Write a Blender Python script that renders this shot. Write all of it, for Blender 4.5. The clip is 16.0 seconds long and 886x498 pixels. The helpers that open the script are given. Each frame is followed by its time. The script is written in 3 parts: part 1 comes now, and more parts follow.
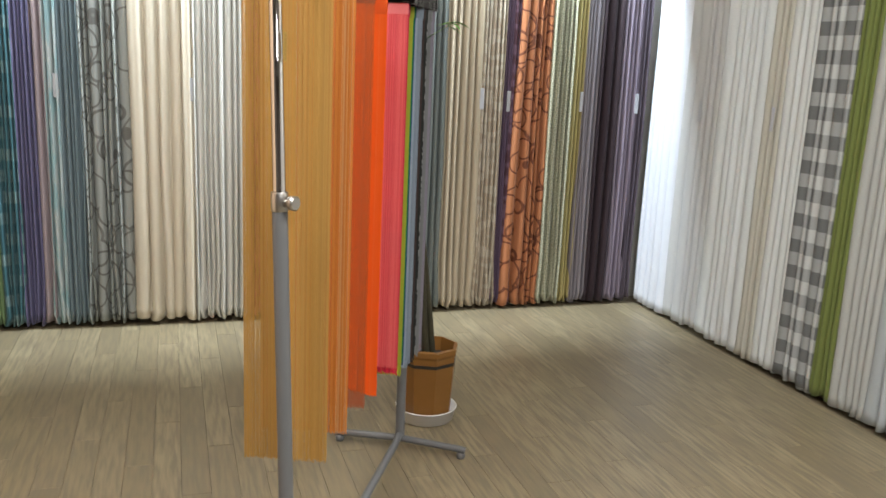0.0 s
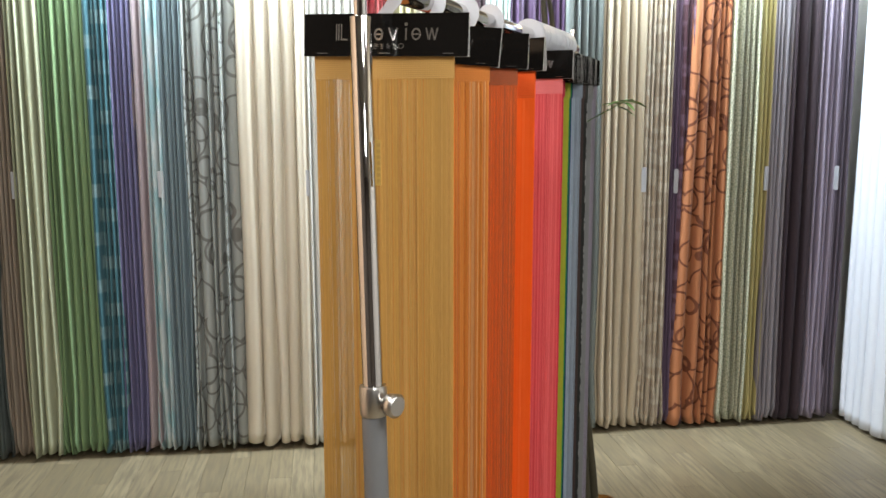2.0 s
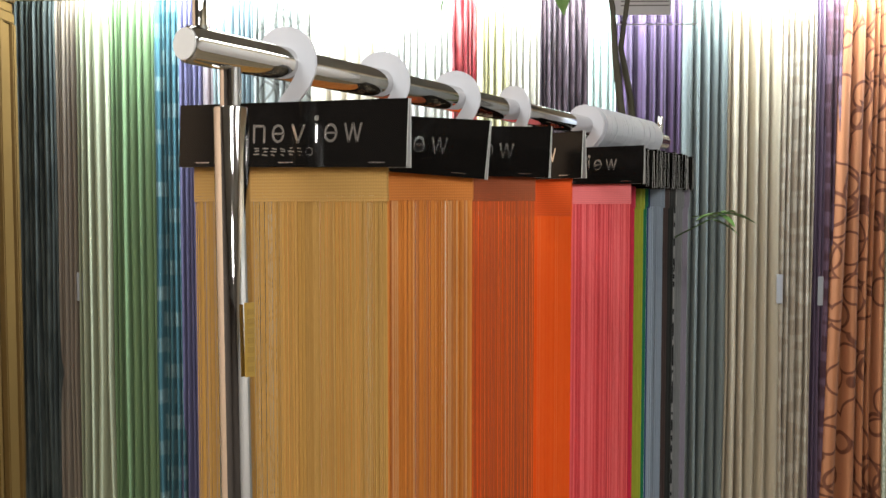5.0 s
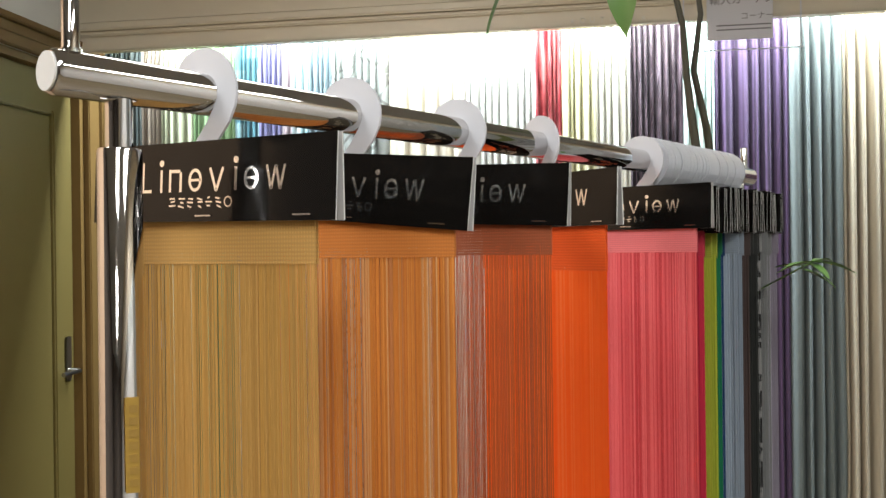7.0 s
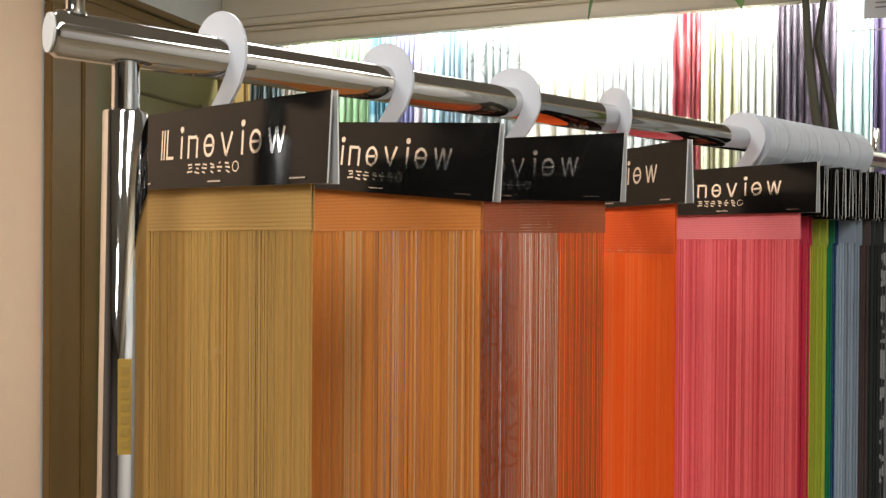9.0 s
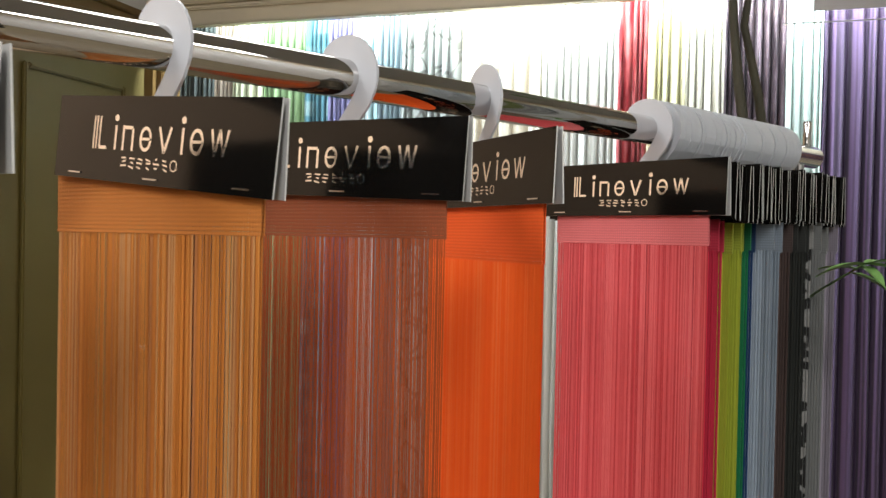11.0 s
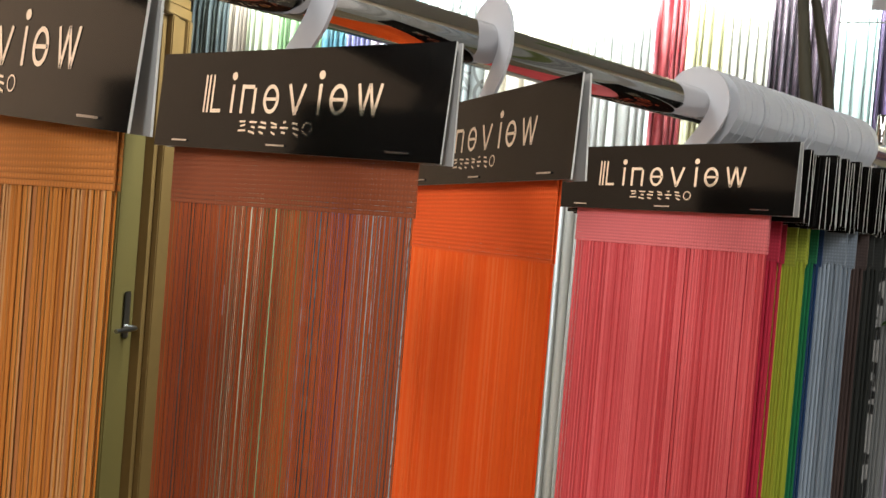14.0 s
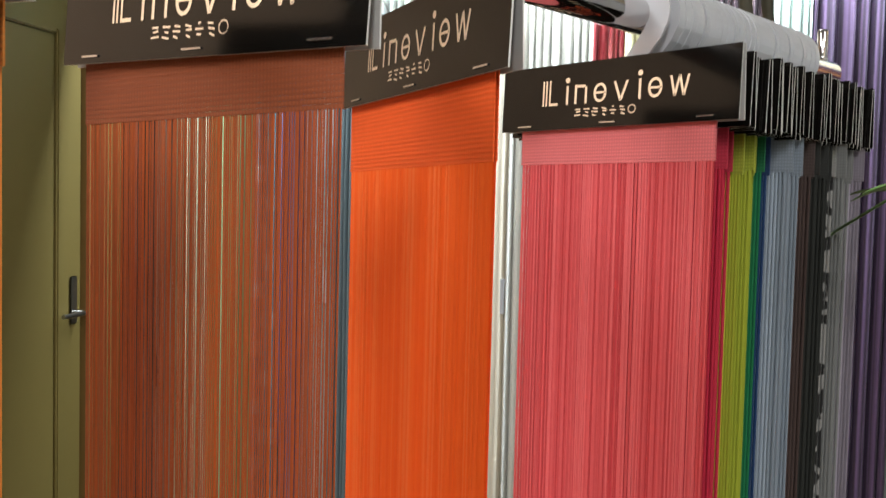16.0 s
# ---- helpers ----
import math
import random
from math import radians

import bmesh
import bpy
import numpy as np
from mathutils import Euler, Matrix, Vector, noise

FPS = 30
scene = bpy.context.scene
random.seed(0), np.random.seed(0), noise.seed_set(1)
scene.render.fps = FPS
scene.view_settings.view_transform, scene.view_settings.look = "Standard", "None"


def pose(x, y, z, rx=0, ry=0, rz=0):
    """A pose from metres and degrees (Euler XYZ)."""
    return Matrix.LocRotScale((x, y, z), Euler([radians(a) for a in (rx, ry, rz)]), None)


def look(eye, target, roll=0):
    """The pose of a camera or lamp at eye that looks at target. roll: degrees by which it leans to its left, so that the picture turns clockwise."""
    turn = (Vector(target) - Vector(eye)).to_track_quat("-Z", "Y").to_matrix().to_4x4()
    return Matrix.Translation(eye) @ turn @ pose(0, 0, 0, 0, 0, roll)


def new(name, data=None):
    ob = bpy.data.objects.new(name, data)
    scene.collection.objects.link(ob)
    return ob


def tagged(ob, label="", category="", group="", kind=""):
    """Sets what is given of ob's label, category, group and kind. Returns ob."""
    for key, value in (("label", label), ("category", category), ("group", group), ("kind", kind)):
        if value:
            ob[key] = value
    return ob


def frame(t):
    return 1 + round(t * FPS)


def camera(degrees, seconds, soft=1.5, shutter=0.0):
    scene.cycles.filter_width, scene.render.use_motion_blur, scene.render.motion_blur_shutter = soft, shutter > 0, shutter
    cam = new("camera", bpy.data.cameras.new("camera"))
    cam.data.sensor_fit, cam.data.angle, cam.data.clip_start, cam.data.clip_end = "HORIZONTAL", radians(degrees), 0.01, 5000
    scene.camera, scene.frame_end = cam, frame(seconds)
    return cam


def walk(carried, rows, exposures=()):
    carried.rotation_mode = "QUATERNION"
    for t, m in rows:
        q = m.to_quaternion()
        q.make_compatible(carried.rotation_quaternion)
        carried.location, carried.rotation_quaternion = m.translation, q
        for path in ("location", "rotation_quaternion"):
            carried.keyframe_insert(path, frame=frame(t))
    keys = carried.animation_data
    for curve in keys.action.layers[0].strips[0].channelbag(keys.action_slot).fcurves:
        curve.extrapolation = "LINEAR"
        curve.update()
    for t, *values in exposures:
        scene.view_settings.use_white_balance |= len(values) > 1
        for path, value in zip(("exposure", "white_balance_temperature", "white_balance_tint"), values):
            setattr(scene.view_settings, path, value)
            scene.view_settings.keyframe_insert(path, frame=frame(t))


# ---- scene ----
cam = camera(54.9, 16.0, shutter=0.2)
EXPOSURES = [(0.0, 0.44), (1.0, 0.36), (2.0, 0.25), (4.2, 0.0), (6.5, 0.0), (9.0, -0.02), (12.5, -0.27), (14.0, -0.16), (16.0, -0.03)]
PATH = [
    (0, (0.577, 0.205, 1.365), (1.173, 2.065, 0.934), 2.6),
    (0.5, (0.578, 0.426, 1.387), (1.087, 2.317, 0.98), -0.1),
    (1, (0.597, 0.581, 1.4), (1.043, 2.494, 1.021), 0.4),
    (1.5, (0.683, 0.774, 1.427), (1.055, 2.71, 1.095), 1.7),
    (2, (0.724, 0.891, 1.43), (1.001, 2.85, 1.136), -0.0),
    (2.5, (0.727, 1.048, 1.437), (0.927, 3.018, 1.16), 1.1),
    (3, (0.725, 1.17, 1.452), (0.92, 3.15, 1.241), 0.0),
    (3.5, (0.751, 1.225, 1.453), (0.948, 3.207, 1.271), -0.7),
    (4, (0.827, 1.28, 1.477), (0.966, 3.268, 1.317), 0.1),
    (4.2, (0.864, 1.293, 1.479), (0.959, 3.285, 1.334), 0.2),
    (6.3, (1.045, 1.439, 1.493), (0.825, 3.426, 1.454), -0.4),
    (6.5, (1.057, 1.47, 1.493), (0.81, 3.454, 1.466), -0.4),
    (7, (1.069, 1.506, 1.498), (0.752, 3.481, 1.494), -0.7),
    (7.5, (1.098, 1.533, 1.493), (0.655, 3.483, 1.508), 0.4),
    (8, (1.112, 1.551, 1.488), (0.567, 3.475, 1.486), 0.2),
    (8.5, (1.132, 1.566, 1.482), (0.517, 3.469, 1.469), 0.3),
    (9, (1.154, 1.565, 1.48), (0.488, 3.451, 1.468), 0.4),
    (9.5, (1.168, 1.585, 1.481), (0.508, 3.472, 1.464), 0.9),
    (10, (1.189, 1.612, 1.484), (0.572, 3.514, 1.448), 1.1),
    (10.2, (1.202, 1.624, 1.485), (0.593, 3.529, 1.452), 0.6),
    (12.3, (1.225, 1.902, 1.502), (0.639, 3.814, 1.48), 3.2),
    (12.5, (1.231, 1.905, 1.501), (0.636, 3.814, 1.48), 3.5),
    (13, (1.226, 1.91, 1.495), (0.617, 3.815, 1.463), 3.4),
    (13.5, (1.204, 1.898, 1.489), (0.575, 3.796, 1.445), 5.4),
    (14, (1.186, 1.904, 1.485), (0.551, 3.8, 1.445), 4.7),
    (14.5, (1.184, 1.916, 1.484), (0.614, 3.833, 1.45), 3.5),
    (15, (1.185, 1.922, 1.48), (0.634, 3.844, 1.446), 2.9),
    (15.5, (1.189, 1.926, 1.473), (0.665, 3.855, 1.436), 2.6),
    (16, (1.189, 1.928, 1.447), (0.658, 3.854, 1.352), 1.4),
]
walk(cam, [(t, look(eye, target, roll)) for t, eye, target, roll in PATH], EXPOSURES)

# ---- world and light ----
world = bpy.data.worlds.new("world")
scene.world = world
world.use_nodes = True
world.node_tree.nodes["Background"].inputs[0].default_value = (0.8, 0.85, 1.0, 1)
world.node_tree.nodes["Background"].inputs[1].default_value = 0.05

COOL, WARM = (0.80, 0.92, 1.0), (1.0, 0.98, 0.955)


def area_lamp(name, m, sx, sy, watts, colour):
    data = bpy.data.lights.new(name, "AREA")
    data.shape, data.size, data.size_y, data.energy, data.color = "RECTANGLE", sx, sy, watts, colour
    ob = new(name, data)
    ob.matrix_world = m
    return ob


# tubes hidden behind the pelmets wash down the curtains
area_lamp("pelmet_lamp", pose(1.33, 4.49, 2.43, 10, 0, 0), 3.72, 0.05, 132, COOL)
area_lamp("pelmet_lamp", pose(3.10, 2.4, 2.46, 10, 0, -90), 4.0, 0.05, 37, COOL)
# ceiling fluorescents
CEILING_LAMPS = [(1.35, 0.5), (2.4, 1.3), (0.55, 3.0), (1.3, -1.4), (0.0, 1.6)]
for lx, ly in CEILING_LAMPS:
    area_lamp("ceiling_lamp", pose(lx, ly, 2.63), 0.36, 1.15, {0.5: 44, 1.3: 23, 3.0: 11, -1.4: 38, 1.6: 26}[ly], WARM)

# ---- materials ----


def nodes_of(name):
    mat = bpy.data.materials.new(name)
    mat.use_nodes = True
    return mat, mat.node_tree.nodes, mat.node_tree.links, mat.node_tree.nodes["Principled BSDF"]


def mixer(nodes, links, fac, a, b, blend="MIX"):
    """fac, a, b: a socket or a value; returns the colour socket."""
    n = nodes.new("ShaderNodeMix")
    n.data_type, n.blend_type = "RGBA", blend
    for socket, v in ((n.inputs[0], fac), (n.inputs[6], a), (n.inputs[7], b)):
        if isinstance(v, bpy.types.NodeSocket):
            links.new(v, socket)
        else:
            socket.default_value = v if isinstance(v, float) else (*v, 1)
    return n.outputs[2]


def ramp(nodes, links, fac, stops, constant=False):
    n = nodes.new("ShaderNodeValToRGB")
    n.color_ramp.interpolation = "CONSTANT" if constant else "LINEAR"
    while len(n.color_ramp.elements) < len(stops):
        n.color_ramp.elements.new(0.5)
    for e, (p, c) in zip(n.color_ramp.elements, stops):
        e.position, e.color = p, (*c, 1)
    links.new(fac, n.inputs[0])
    return n.outputs[0]


def coords(nodes, links, kind="Object", scale=(1, 1, 1)):
    c, m = nodes.new("ShaderNodeTexCoord"), nodes.new("ShaderNodeMapping")
    m.inputs["Scale"].default_value = scale
    links.new(c.outputs[kind], m.inputs[0])
    return m.outputs[0]


def noise_tex(nodes, links, vec, scale, detail=3.0):
    n = nodes.new("ShaderNodeTexNoise")
    n.inputs["Scale"].default_value, n.inputs["Detail"].default_value = scale, detail
    links.new(vec, n.inputs["Vector"])
    return n.outputs[0]


def bump(nodes, links, bsdf, height, strength, distance=0.002):
    b = nodes.new("ShaderNodeBump")
    b.inputs["Strength"].default_value, b.inputs["Distance"].default_value = strength, distance
    links.new(height, b.inputs["Height"])
    links.new(b.outputs[0], bsdf.inputs["Normal"])


def shade(c, k):
    return tuple(min(1.0, v * k) for v in c)


def plain(name, colour, rough=0.5, metal=0.0, vary=0.12, scale=30.0, relief=0.0, sheen=0.0):
    mat, n, l, bsdf = nodes_of(name)
    vec = coords(n, l)
    big, fine = noise_tex(n, l, vec, scale * 0.12), noise_tex(n, l, vec, scale)
    base = mixer(n, l, big, shade(colour, 1 - vary), shade(colour, 1 + vary))
    l.new(mixer(n, l, fine, base, shade(colour, 1 - vary * 0.5)), bsdf.inputs["Base Color"])
    bsdf.inputs["Roughness"].default_value, bsdf.inputs["Metallic"].default_value = rough, metal
    bsdf.inputs["Sheen Weight"].default_value = sheen
    if relief:
        bump(n, l, bsdf, fine, relief)
    return mat


def cloth(name, colour, second=None, pattern="weave", rough=0.88):
    """Curtain cloth. Its map runs in metres across (u) and up (v) the cloth."""
    second = second or shade(colour, 0.75)
    mat, n, l, bsdf = nodes_of(name)
    uv = coords(n, l, "UV")
    fine = noise_tex(n, l, coords(n, l, "UV", (700, 200, 1)), 1.0, 2.0)
    big = noise_tex(n, l, coords(n, l, "UV", (9, 1.6, 1)), 1.0, 2.0)
    base = mixer(n, l, big, shade(colour, 0.9), shade(colour, 1.08))
    if pattern == "branch":  # arcs of overlapping circles
        for k, (sx, sy, radius) in enumerate(((6.5, 7.0, 0.44), (5.0, 5.5, 0.52))):
            v = n.new("ShaderNodeTexVoronoi")
            v.inputs["Scale"].default_value = 1.0
            mp = n.new("ShaderNodeMapping")
            mp.inputs["Scale"].default_value, mp.inputs["Location"].default_value = (sx, sy, 1), (3.7 * k, 1.9 * k, 0)
            l.new(uv, mp.inputs[0])
            l.new(mp.outputs[0], v.inputs["Vector"])
            w = 0.0062 * sx
            base = mixer(n, l, ramp(n, l, v.outputs[0], [(0.0, (0, 0, 0)), (radius - w, (0, 0, 0)), (radius - w * 0.6, (1, 1, 1)), (radius + w * 0.6, (1, 1, 1)), (radius + w, (0, 0, 0))]), base, second)
    elif pattern == "squares":  # pale woven squares in staggered columns
        br = n.new("ShaderNodeTexBrick")
        br.inputs["Scale"].default_value = 1.0
        br.inputs["Mortar Size"].default_value = 0.028
        br.inputs["Mortar Smooth"].default_value = 0.4
        br.inputs["Brick Width"].default_value, br.inputs["Row Height"].default_value = 0.13, 0.10
        br.inputs["Color1"].default_value, br.inputs["Color2"].default_value, br.inputs["Mortar"].default_value = (1, 1, 1, 1), (0.15, 0.15, 0.15, 1), (0, 0, 0, 1)
        l.new(uv, br.inputs["Vector"])
        veil = noise_tex(n, l, coords(n, l, "UV", (60, 30, 1)), 1.0, 3.0)
        base = mixer(n, l, mixer(n, l, veil, (0, 0, 0), br.outputs[0]), base, second)
    elif pattern == "damask":
        p = noise_tex(n, l, coords(n, l, "UV", (22, 5, 1)), 1.0, 4.0)
        base = mixer(n, l, ramp(n, l, p, [(0.45, (0, 0, 0)), (0.58, (1, 1, 1))]), base, second)
    elif pattern == "speckle":
        p = noise_tex(n, l, coords(n, l, "UV", (170, 90, 1)), 1.0, 2.0)
        base = mixer(n, l, ramp(n, l, p, [(0.46, (0, 0, 0)), (0.56, (1, 1, 1))]), base, second)
    elif pattern == "gingham":
        sep = n.new("ShaderNodeSeparateXYZ")
        l.new(uv, sep.inputs[0])
        outs = []
        for axis in (0, 1):
            m = n.new("ShaderNodeMath")
            m.operation = "PINGPONG"
            m.inputs[1].default_value = 0.058
            l.new(sep.outputs[axis], m.inputs[0])
            g = n.new("ShaderNodeMath")
            g.operation = "GREATER_THAN"
            g.inputs[1].default_value = 0.029
            l.new(m.outputs[0], g.inputs[0])
            outs.append(g.outputs[0])
        add = n.new("ShaderNodeMath")
        l.new(outs[0], add.inputs[0])
        l.new(outs[1], add.inputs[1])
        half = n.new("ShaderNodeMath")
        half.operation = "MULTIPLY"
        half.inputs[1].default_value = 0.5
        l.new(add.outputs[0], half.inputs[0])
        base = mixer(n, l, half.outputs[0], base, second)
    elif pattern == "bars":
        p = noise_tex(n, l, coords(n, l, "UV", (3, 17, 1)), 1.0, 1.0)
        base = mixer(n, l, ramp(n, l, p, [(0.48, (0, 0, 0)), (0.56, (1, 1, 1))]), base, second)
    elif pattern == "stripe":
        p = noise_tex(n, l, coords(n, l, "UV", (55, 0.05, 1)), 1.0, 1.0)
        base = mixer(n, l, ramp(n, l, p, [(0.42, (0, 0, 0)), (0.6, (1, 1, 1))]), base, second)
    l.new(mixer(n, l, 0.22, base, mixer(n, l, fine, shade(colour, 0.6), shade(colour, 1.2))) if pattern == "weave" else base, bsdf.inputs["Base Color"])
    bsdf.inputs["Roughness"].default_value = rough
    bsdf.inputs["Sheen Weight"].default_value = 0.06
    bump(n, l, bsdf, fine, 0.25, 0.0006)
    return mat


def threads(name, colours, rough=0.75, dashes=False):
    """Yarns: each one takes its own colour."""
    mat, n, l, bsdf = nodes_of(name)
    geo = n.new("ShaderNodeNewGeometry")
    k = len(colours)
    col = ramp(n, l, geo.outputs["Random Per Island"], [((i + 0.0) / k, c) for i, c in enumerate(colours)], constant=True)
    if dashes:
        p = noise_tex(n, l, coords(n, l, "Object", (60, 60, 75)), 1.0, 1.0)
        col = mixer(n, l, ramp(n, l, p, [(0.47, (0, 0, 0)), (0.52, (1, 1, 1))]), col, (0.02, 0.02, 0.02))
    grain = noise_tex(n, l, coords(n, l, "Object", (600, 600, 90)), 1.0, 2.0)
    col = mixer(n, l, 0.16, col, mixer(n, l, grain, (0.05, 0.05, 0.05), (0.95, 0.95, 0.95)), "OVERLAY")
    l.new(col, bsdf.inputs["Base Color"])
    bsdf.inputs["Roughness"].default_value = rough
    bsdf.inputs["Specular IOR Level"].default_value = 0.25
    return mat


def band_cloth(name, colour):
    """The woven heading of a yarn sample: a fine grid."""
    mat, n, l, bsdf = nodes_of(name)
    sep = n.new("ShaderNodeSeparateXYZ")
    l.new(coords(n, l), sep.inputs[0])
    grid = None
    for axis, step in ((0, 0.0024), (2, 0.0028)):
        m = n.new("ShaderNodeMath")
        m.operation = "PINGPONG"
        m.inputs[1].default_value = step / 2
        l.new(sep.outputs[axis], m.inputs[0])
        g = n.new("ShaderNodeMath")
        g.operation = "DIVIDE"
        g.inputs[1].default_value = step / 2
        l.new(m.outputs[0], g.inputs[0])
        grid = mixer(n, l, g.outputs[0], (0, 0, 0), (1, 1, 1)) if grid is None else mixer(n, l, g.outputs[0], (0, 0, 0), grid)
    col = mixer(n, l, grid, shade(colour, 0.8), shade(colour, 1.15))
    l.new(col, bsdf.inputs["Base Color"])
    bsdf.inputs["Roughness"].default_value = 0.8
    bump(n, l, bsdf, grid, 0.4, 0.0005)
    return mat


def wood_floor():
    mat, n, l, bsdf = nodes_of("grey_oak_plank")
    info = n.new("ShaderNodeObjectInfo")
    isl = n.new("ShaderNodeNewGeometry")
    tone = n.new("ShaderNodeMath")
    tone.operation = "FRACT"
    add = n.new("ShaderNodeMath")
    l.new(info.outputs["Random"], add.inputs[0])
    l.new(isl.outputs["Random Per Island"], add.inputs[1])
    l.new(add.outputs[0], tone.inputs[0])
    col = ramp(n, l, tone.outputs[0], [(0, (0.185, 0.147, 0.087)), (0.5, (0.228, 0.183, 0.109)), (1, (0.272, 0.222, 0.137))])
    off = n.new("ShaderNodeVectorMath")
    sc = n.new("ShaderNodeVectorMath")
    sc.operation = "SCALE"
    l.new(tone.outputs[0], sc.inputs["Scale"])
    sc.inputs[0].default_value = (13.0, 31.0, 0)
    g = n.new("ShaderNodeNewGeometry")
    mp = n.new("ShaderNodeMapping")
    mp.inputs["Scale"].default_value = (62, 5.5, 1)
    l.new(g.outputs["Position"], mp.inputs[0])
    l.new(mp.outputs[0], off.inputs[0])
    l.new(sc.outputs[0], off.inputs[1])
    grain = noise_tex(n, l, off.outputs[0], 1.0, 5.0)
    col = mixer(n, l, ramp(n, l, grain, [(0.38, (0, 0, 0)), (0.62, (1, 1, 1))]), shade((0.225, 0.182, 0.115), 0.7), col)
    l.new(col, bsdf.inputs["Base Color"])
    bsdf.inputs["Roughness"].default_value = 0.42
    bump(n, l, bsdf, grain, 0.15, 0.001)
    return mat


M_wall = plain("off_white_wallpaper", (0.72, 0.71, 0.68), 0.9, vary=0.04, scale=160, relief=0.25)
# dark tone stands in for dim surroundings in reflections and beside the door
M_dim_taupe = plain("dimmed_taupe_wallpaper", (0.12, 0.10, 0.085), 0.9, vary=0.06, scale=120, relief=0.25)
M_peach = plain("peach_wallpaper", (0.86, 0.62, 0.43), 0.9, vary=0.05, scale=160, relief=0.3)
M_ceiling = plain("ceiling_board", (0.44, 0.44, 0.43), 0.95, vary=0.04, scale=90, relief=0.3)
M_cream = plain("cream_painted_wood", (0.80, 0.73, 0.58), 0.5, vary=0.05, scale=25)
M_oak = plain("brown_stained_wood", (0.17, 0.098, 0.028), 0.45, vary=0.3, scale=20, relief=0.1)
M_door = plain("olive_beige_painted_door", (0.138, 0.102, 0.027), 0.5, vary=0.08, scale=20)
M_chrome = plain("chrome", (0.58, 0.57, 0.565), 0.05, 1.0, vary=0.03, scale=60)
M_steel = plain("brushed_steel", (0.5, 0.49, 0.47), 0.3, 1.0, vary=0.1, scale=60)
M_grey = plain("silver_grey_paint", (0.125, 0.13, 0.135), 0.5, 0.0, vary=0.06, scale=40)
M_black_card = plain("glossy_black_card", (0.005, 0.0045, 0.004), 0.12, vary=0.2, scale=40)
M_black_card.node_tree.nodes["Principled BSDF"].inputs["Specular IOR Level"].default_value = 0.26
M_edge = plain("white_card_edge", (0.62, 0.62, 0.60), 0.8, vary=0.1, scale=80)
M_inner = plain("unprinted_card", (0.36, 0.36, 0.35), 0.8, vary=0.1, scale=80)
M_print = plain("silver_white_print", (0.93, 0.92, 0.90), 0.12, 0.97, vary=0.04)
M_plastic = plain("milky_plastic", (0.54, 0.56, 0.60), 0.35, vary=0.05, scale=50)
M_staple = plain("staple_wire", (0.7, 0.7, 0.72), 0.25, 1.0)
M_tag = plain("white_paper_tag", (0.46, 0.48, 0.52), 0.7, vary=0.06)
M_ink = plain("grey_ink", (0.22, 0.22, 0.24), 0.7)
M_yellow = plain("yellow_tape", (0.31, 0.19, 0.03), 0.45, vary=0.12, scale=60)
M_pot = plain("varnished_cedar", (0.21, 0.095, 0.02), 0.4, vary=0.3, scale=25, relief=0.1)
M_black = plain("black_band", (0.02, 0.018, 0.015), 0.5)
M_saucer = plain("white_plastic_saucer", (0.72, 0.72, 0.72), 0.35, vary=0.05)
M_bark = plain("plant_bark", (0.052, 0.047, 0.026), 0.7, vary=0.7, scale=55, relief=0.6)
M_mulch = plain("bark_chips", (0.055, 0.04, 0.025), 0.9, vary=0.5, scale=60, relief=0.8)
M_leaf = plain("glossy_leaf", (0.15, 0.29, 0.085), 0.35, vary=0.3, scale=20)
M_acrylic = plain("translucent_paper", (0.74, 0.75, 0.80), 0.5, vary=0.03)
M_lamp = plain("white_enamel", (0.75, 0.75, 0.75), 0.4, vary=0.03)
M_floor = wood_floor()
M_joint = plain("dark_floor_joint", (0.13, 0.105, 0.075), 0.8)

# ---- mesh helpers ----


def mesh_of(name, verts, faces, mats, slots=None, uvs=None, smooth=False):
    me = bpy.data.meshes.new(name)
    me.from_pydata(verts, [], faces)
    for m in mats if isinstance(mats, (list, tuple)) else [mats]:
        me.materials.append(m)
    if slots:
        me.polygons.foreach_set("material_index", slots)
    if uvs:
        layer = me.uv_layers.new(name="UVMap")
        for loop in me.loops:
            layer.data[loop.index].uv = uvs[loop.vertex_index]
    if smooth:
        me.polygons.foreach_set("use_smooth", [True] * len(me.polygons))
    me.update()
    return me


def part(name, me, parent=None, m=None, label=""):
    ob = new(name, me)
    if parent is not None:
        ob.parent = parent
    if m is not None:
        ob.matrix_basis = m
    return tagged(ob, label)


def bm_mesh(name, bm, mat, smooth=False):
    me = bpy.data.meshes.new(name)
    bm.to_mesh(me)
    bm.free()
    me.materials.append(mat)
    if smooth:
        me.polygons.foreach_set("use_smooth", [True] * len(me.polygons))
    return me


def box_mesh(name, lo, hi, mat, bevel=0.0):
    bm = bmesh.new()
    size = [b - a for a, b in zip(lo, hi)]
    mid = [(a + b) / 2 for a, b in zip(lo, hi)]
    bmesh.ops.create_cube(bm, size=1, matrix=Matrix.Translation(mid) @ Matrix.Diagonal((*size, 1)))
    if bevel:
        bmesh.ops.bevel(bm, geom=bm.edges[:], offset=bevel, segments=2, affect="EDGES")
    return bm_mesh(name, bm, mat)


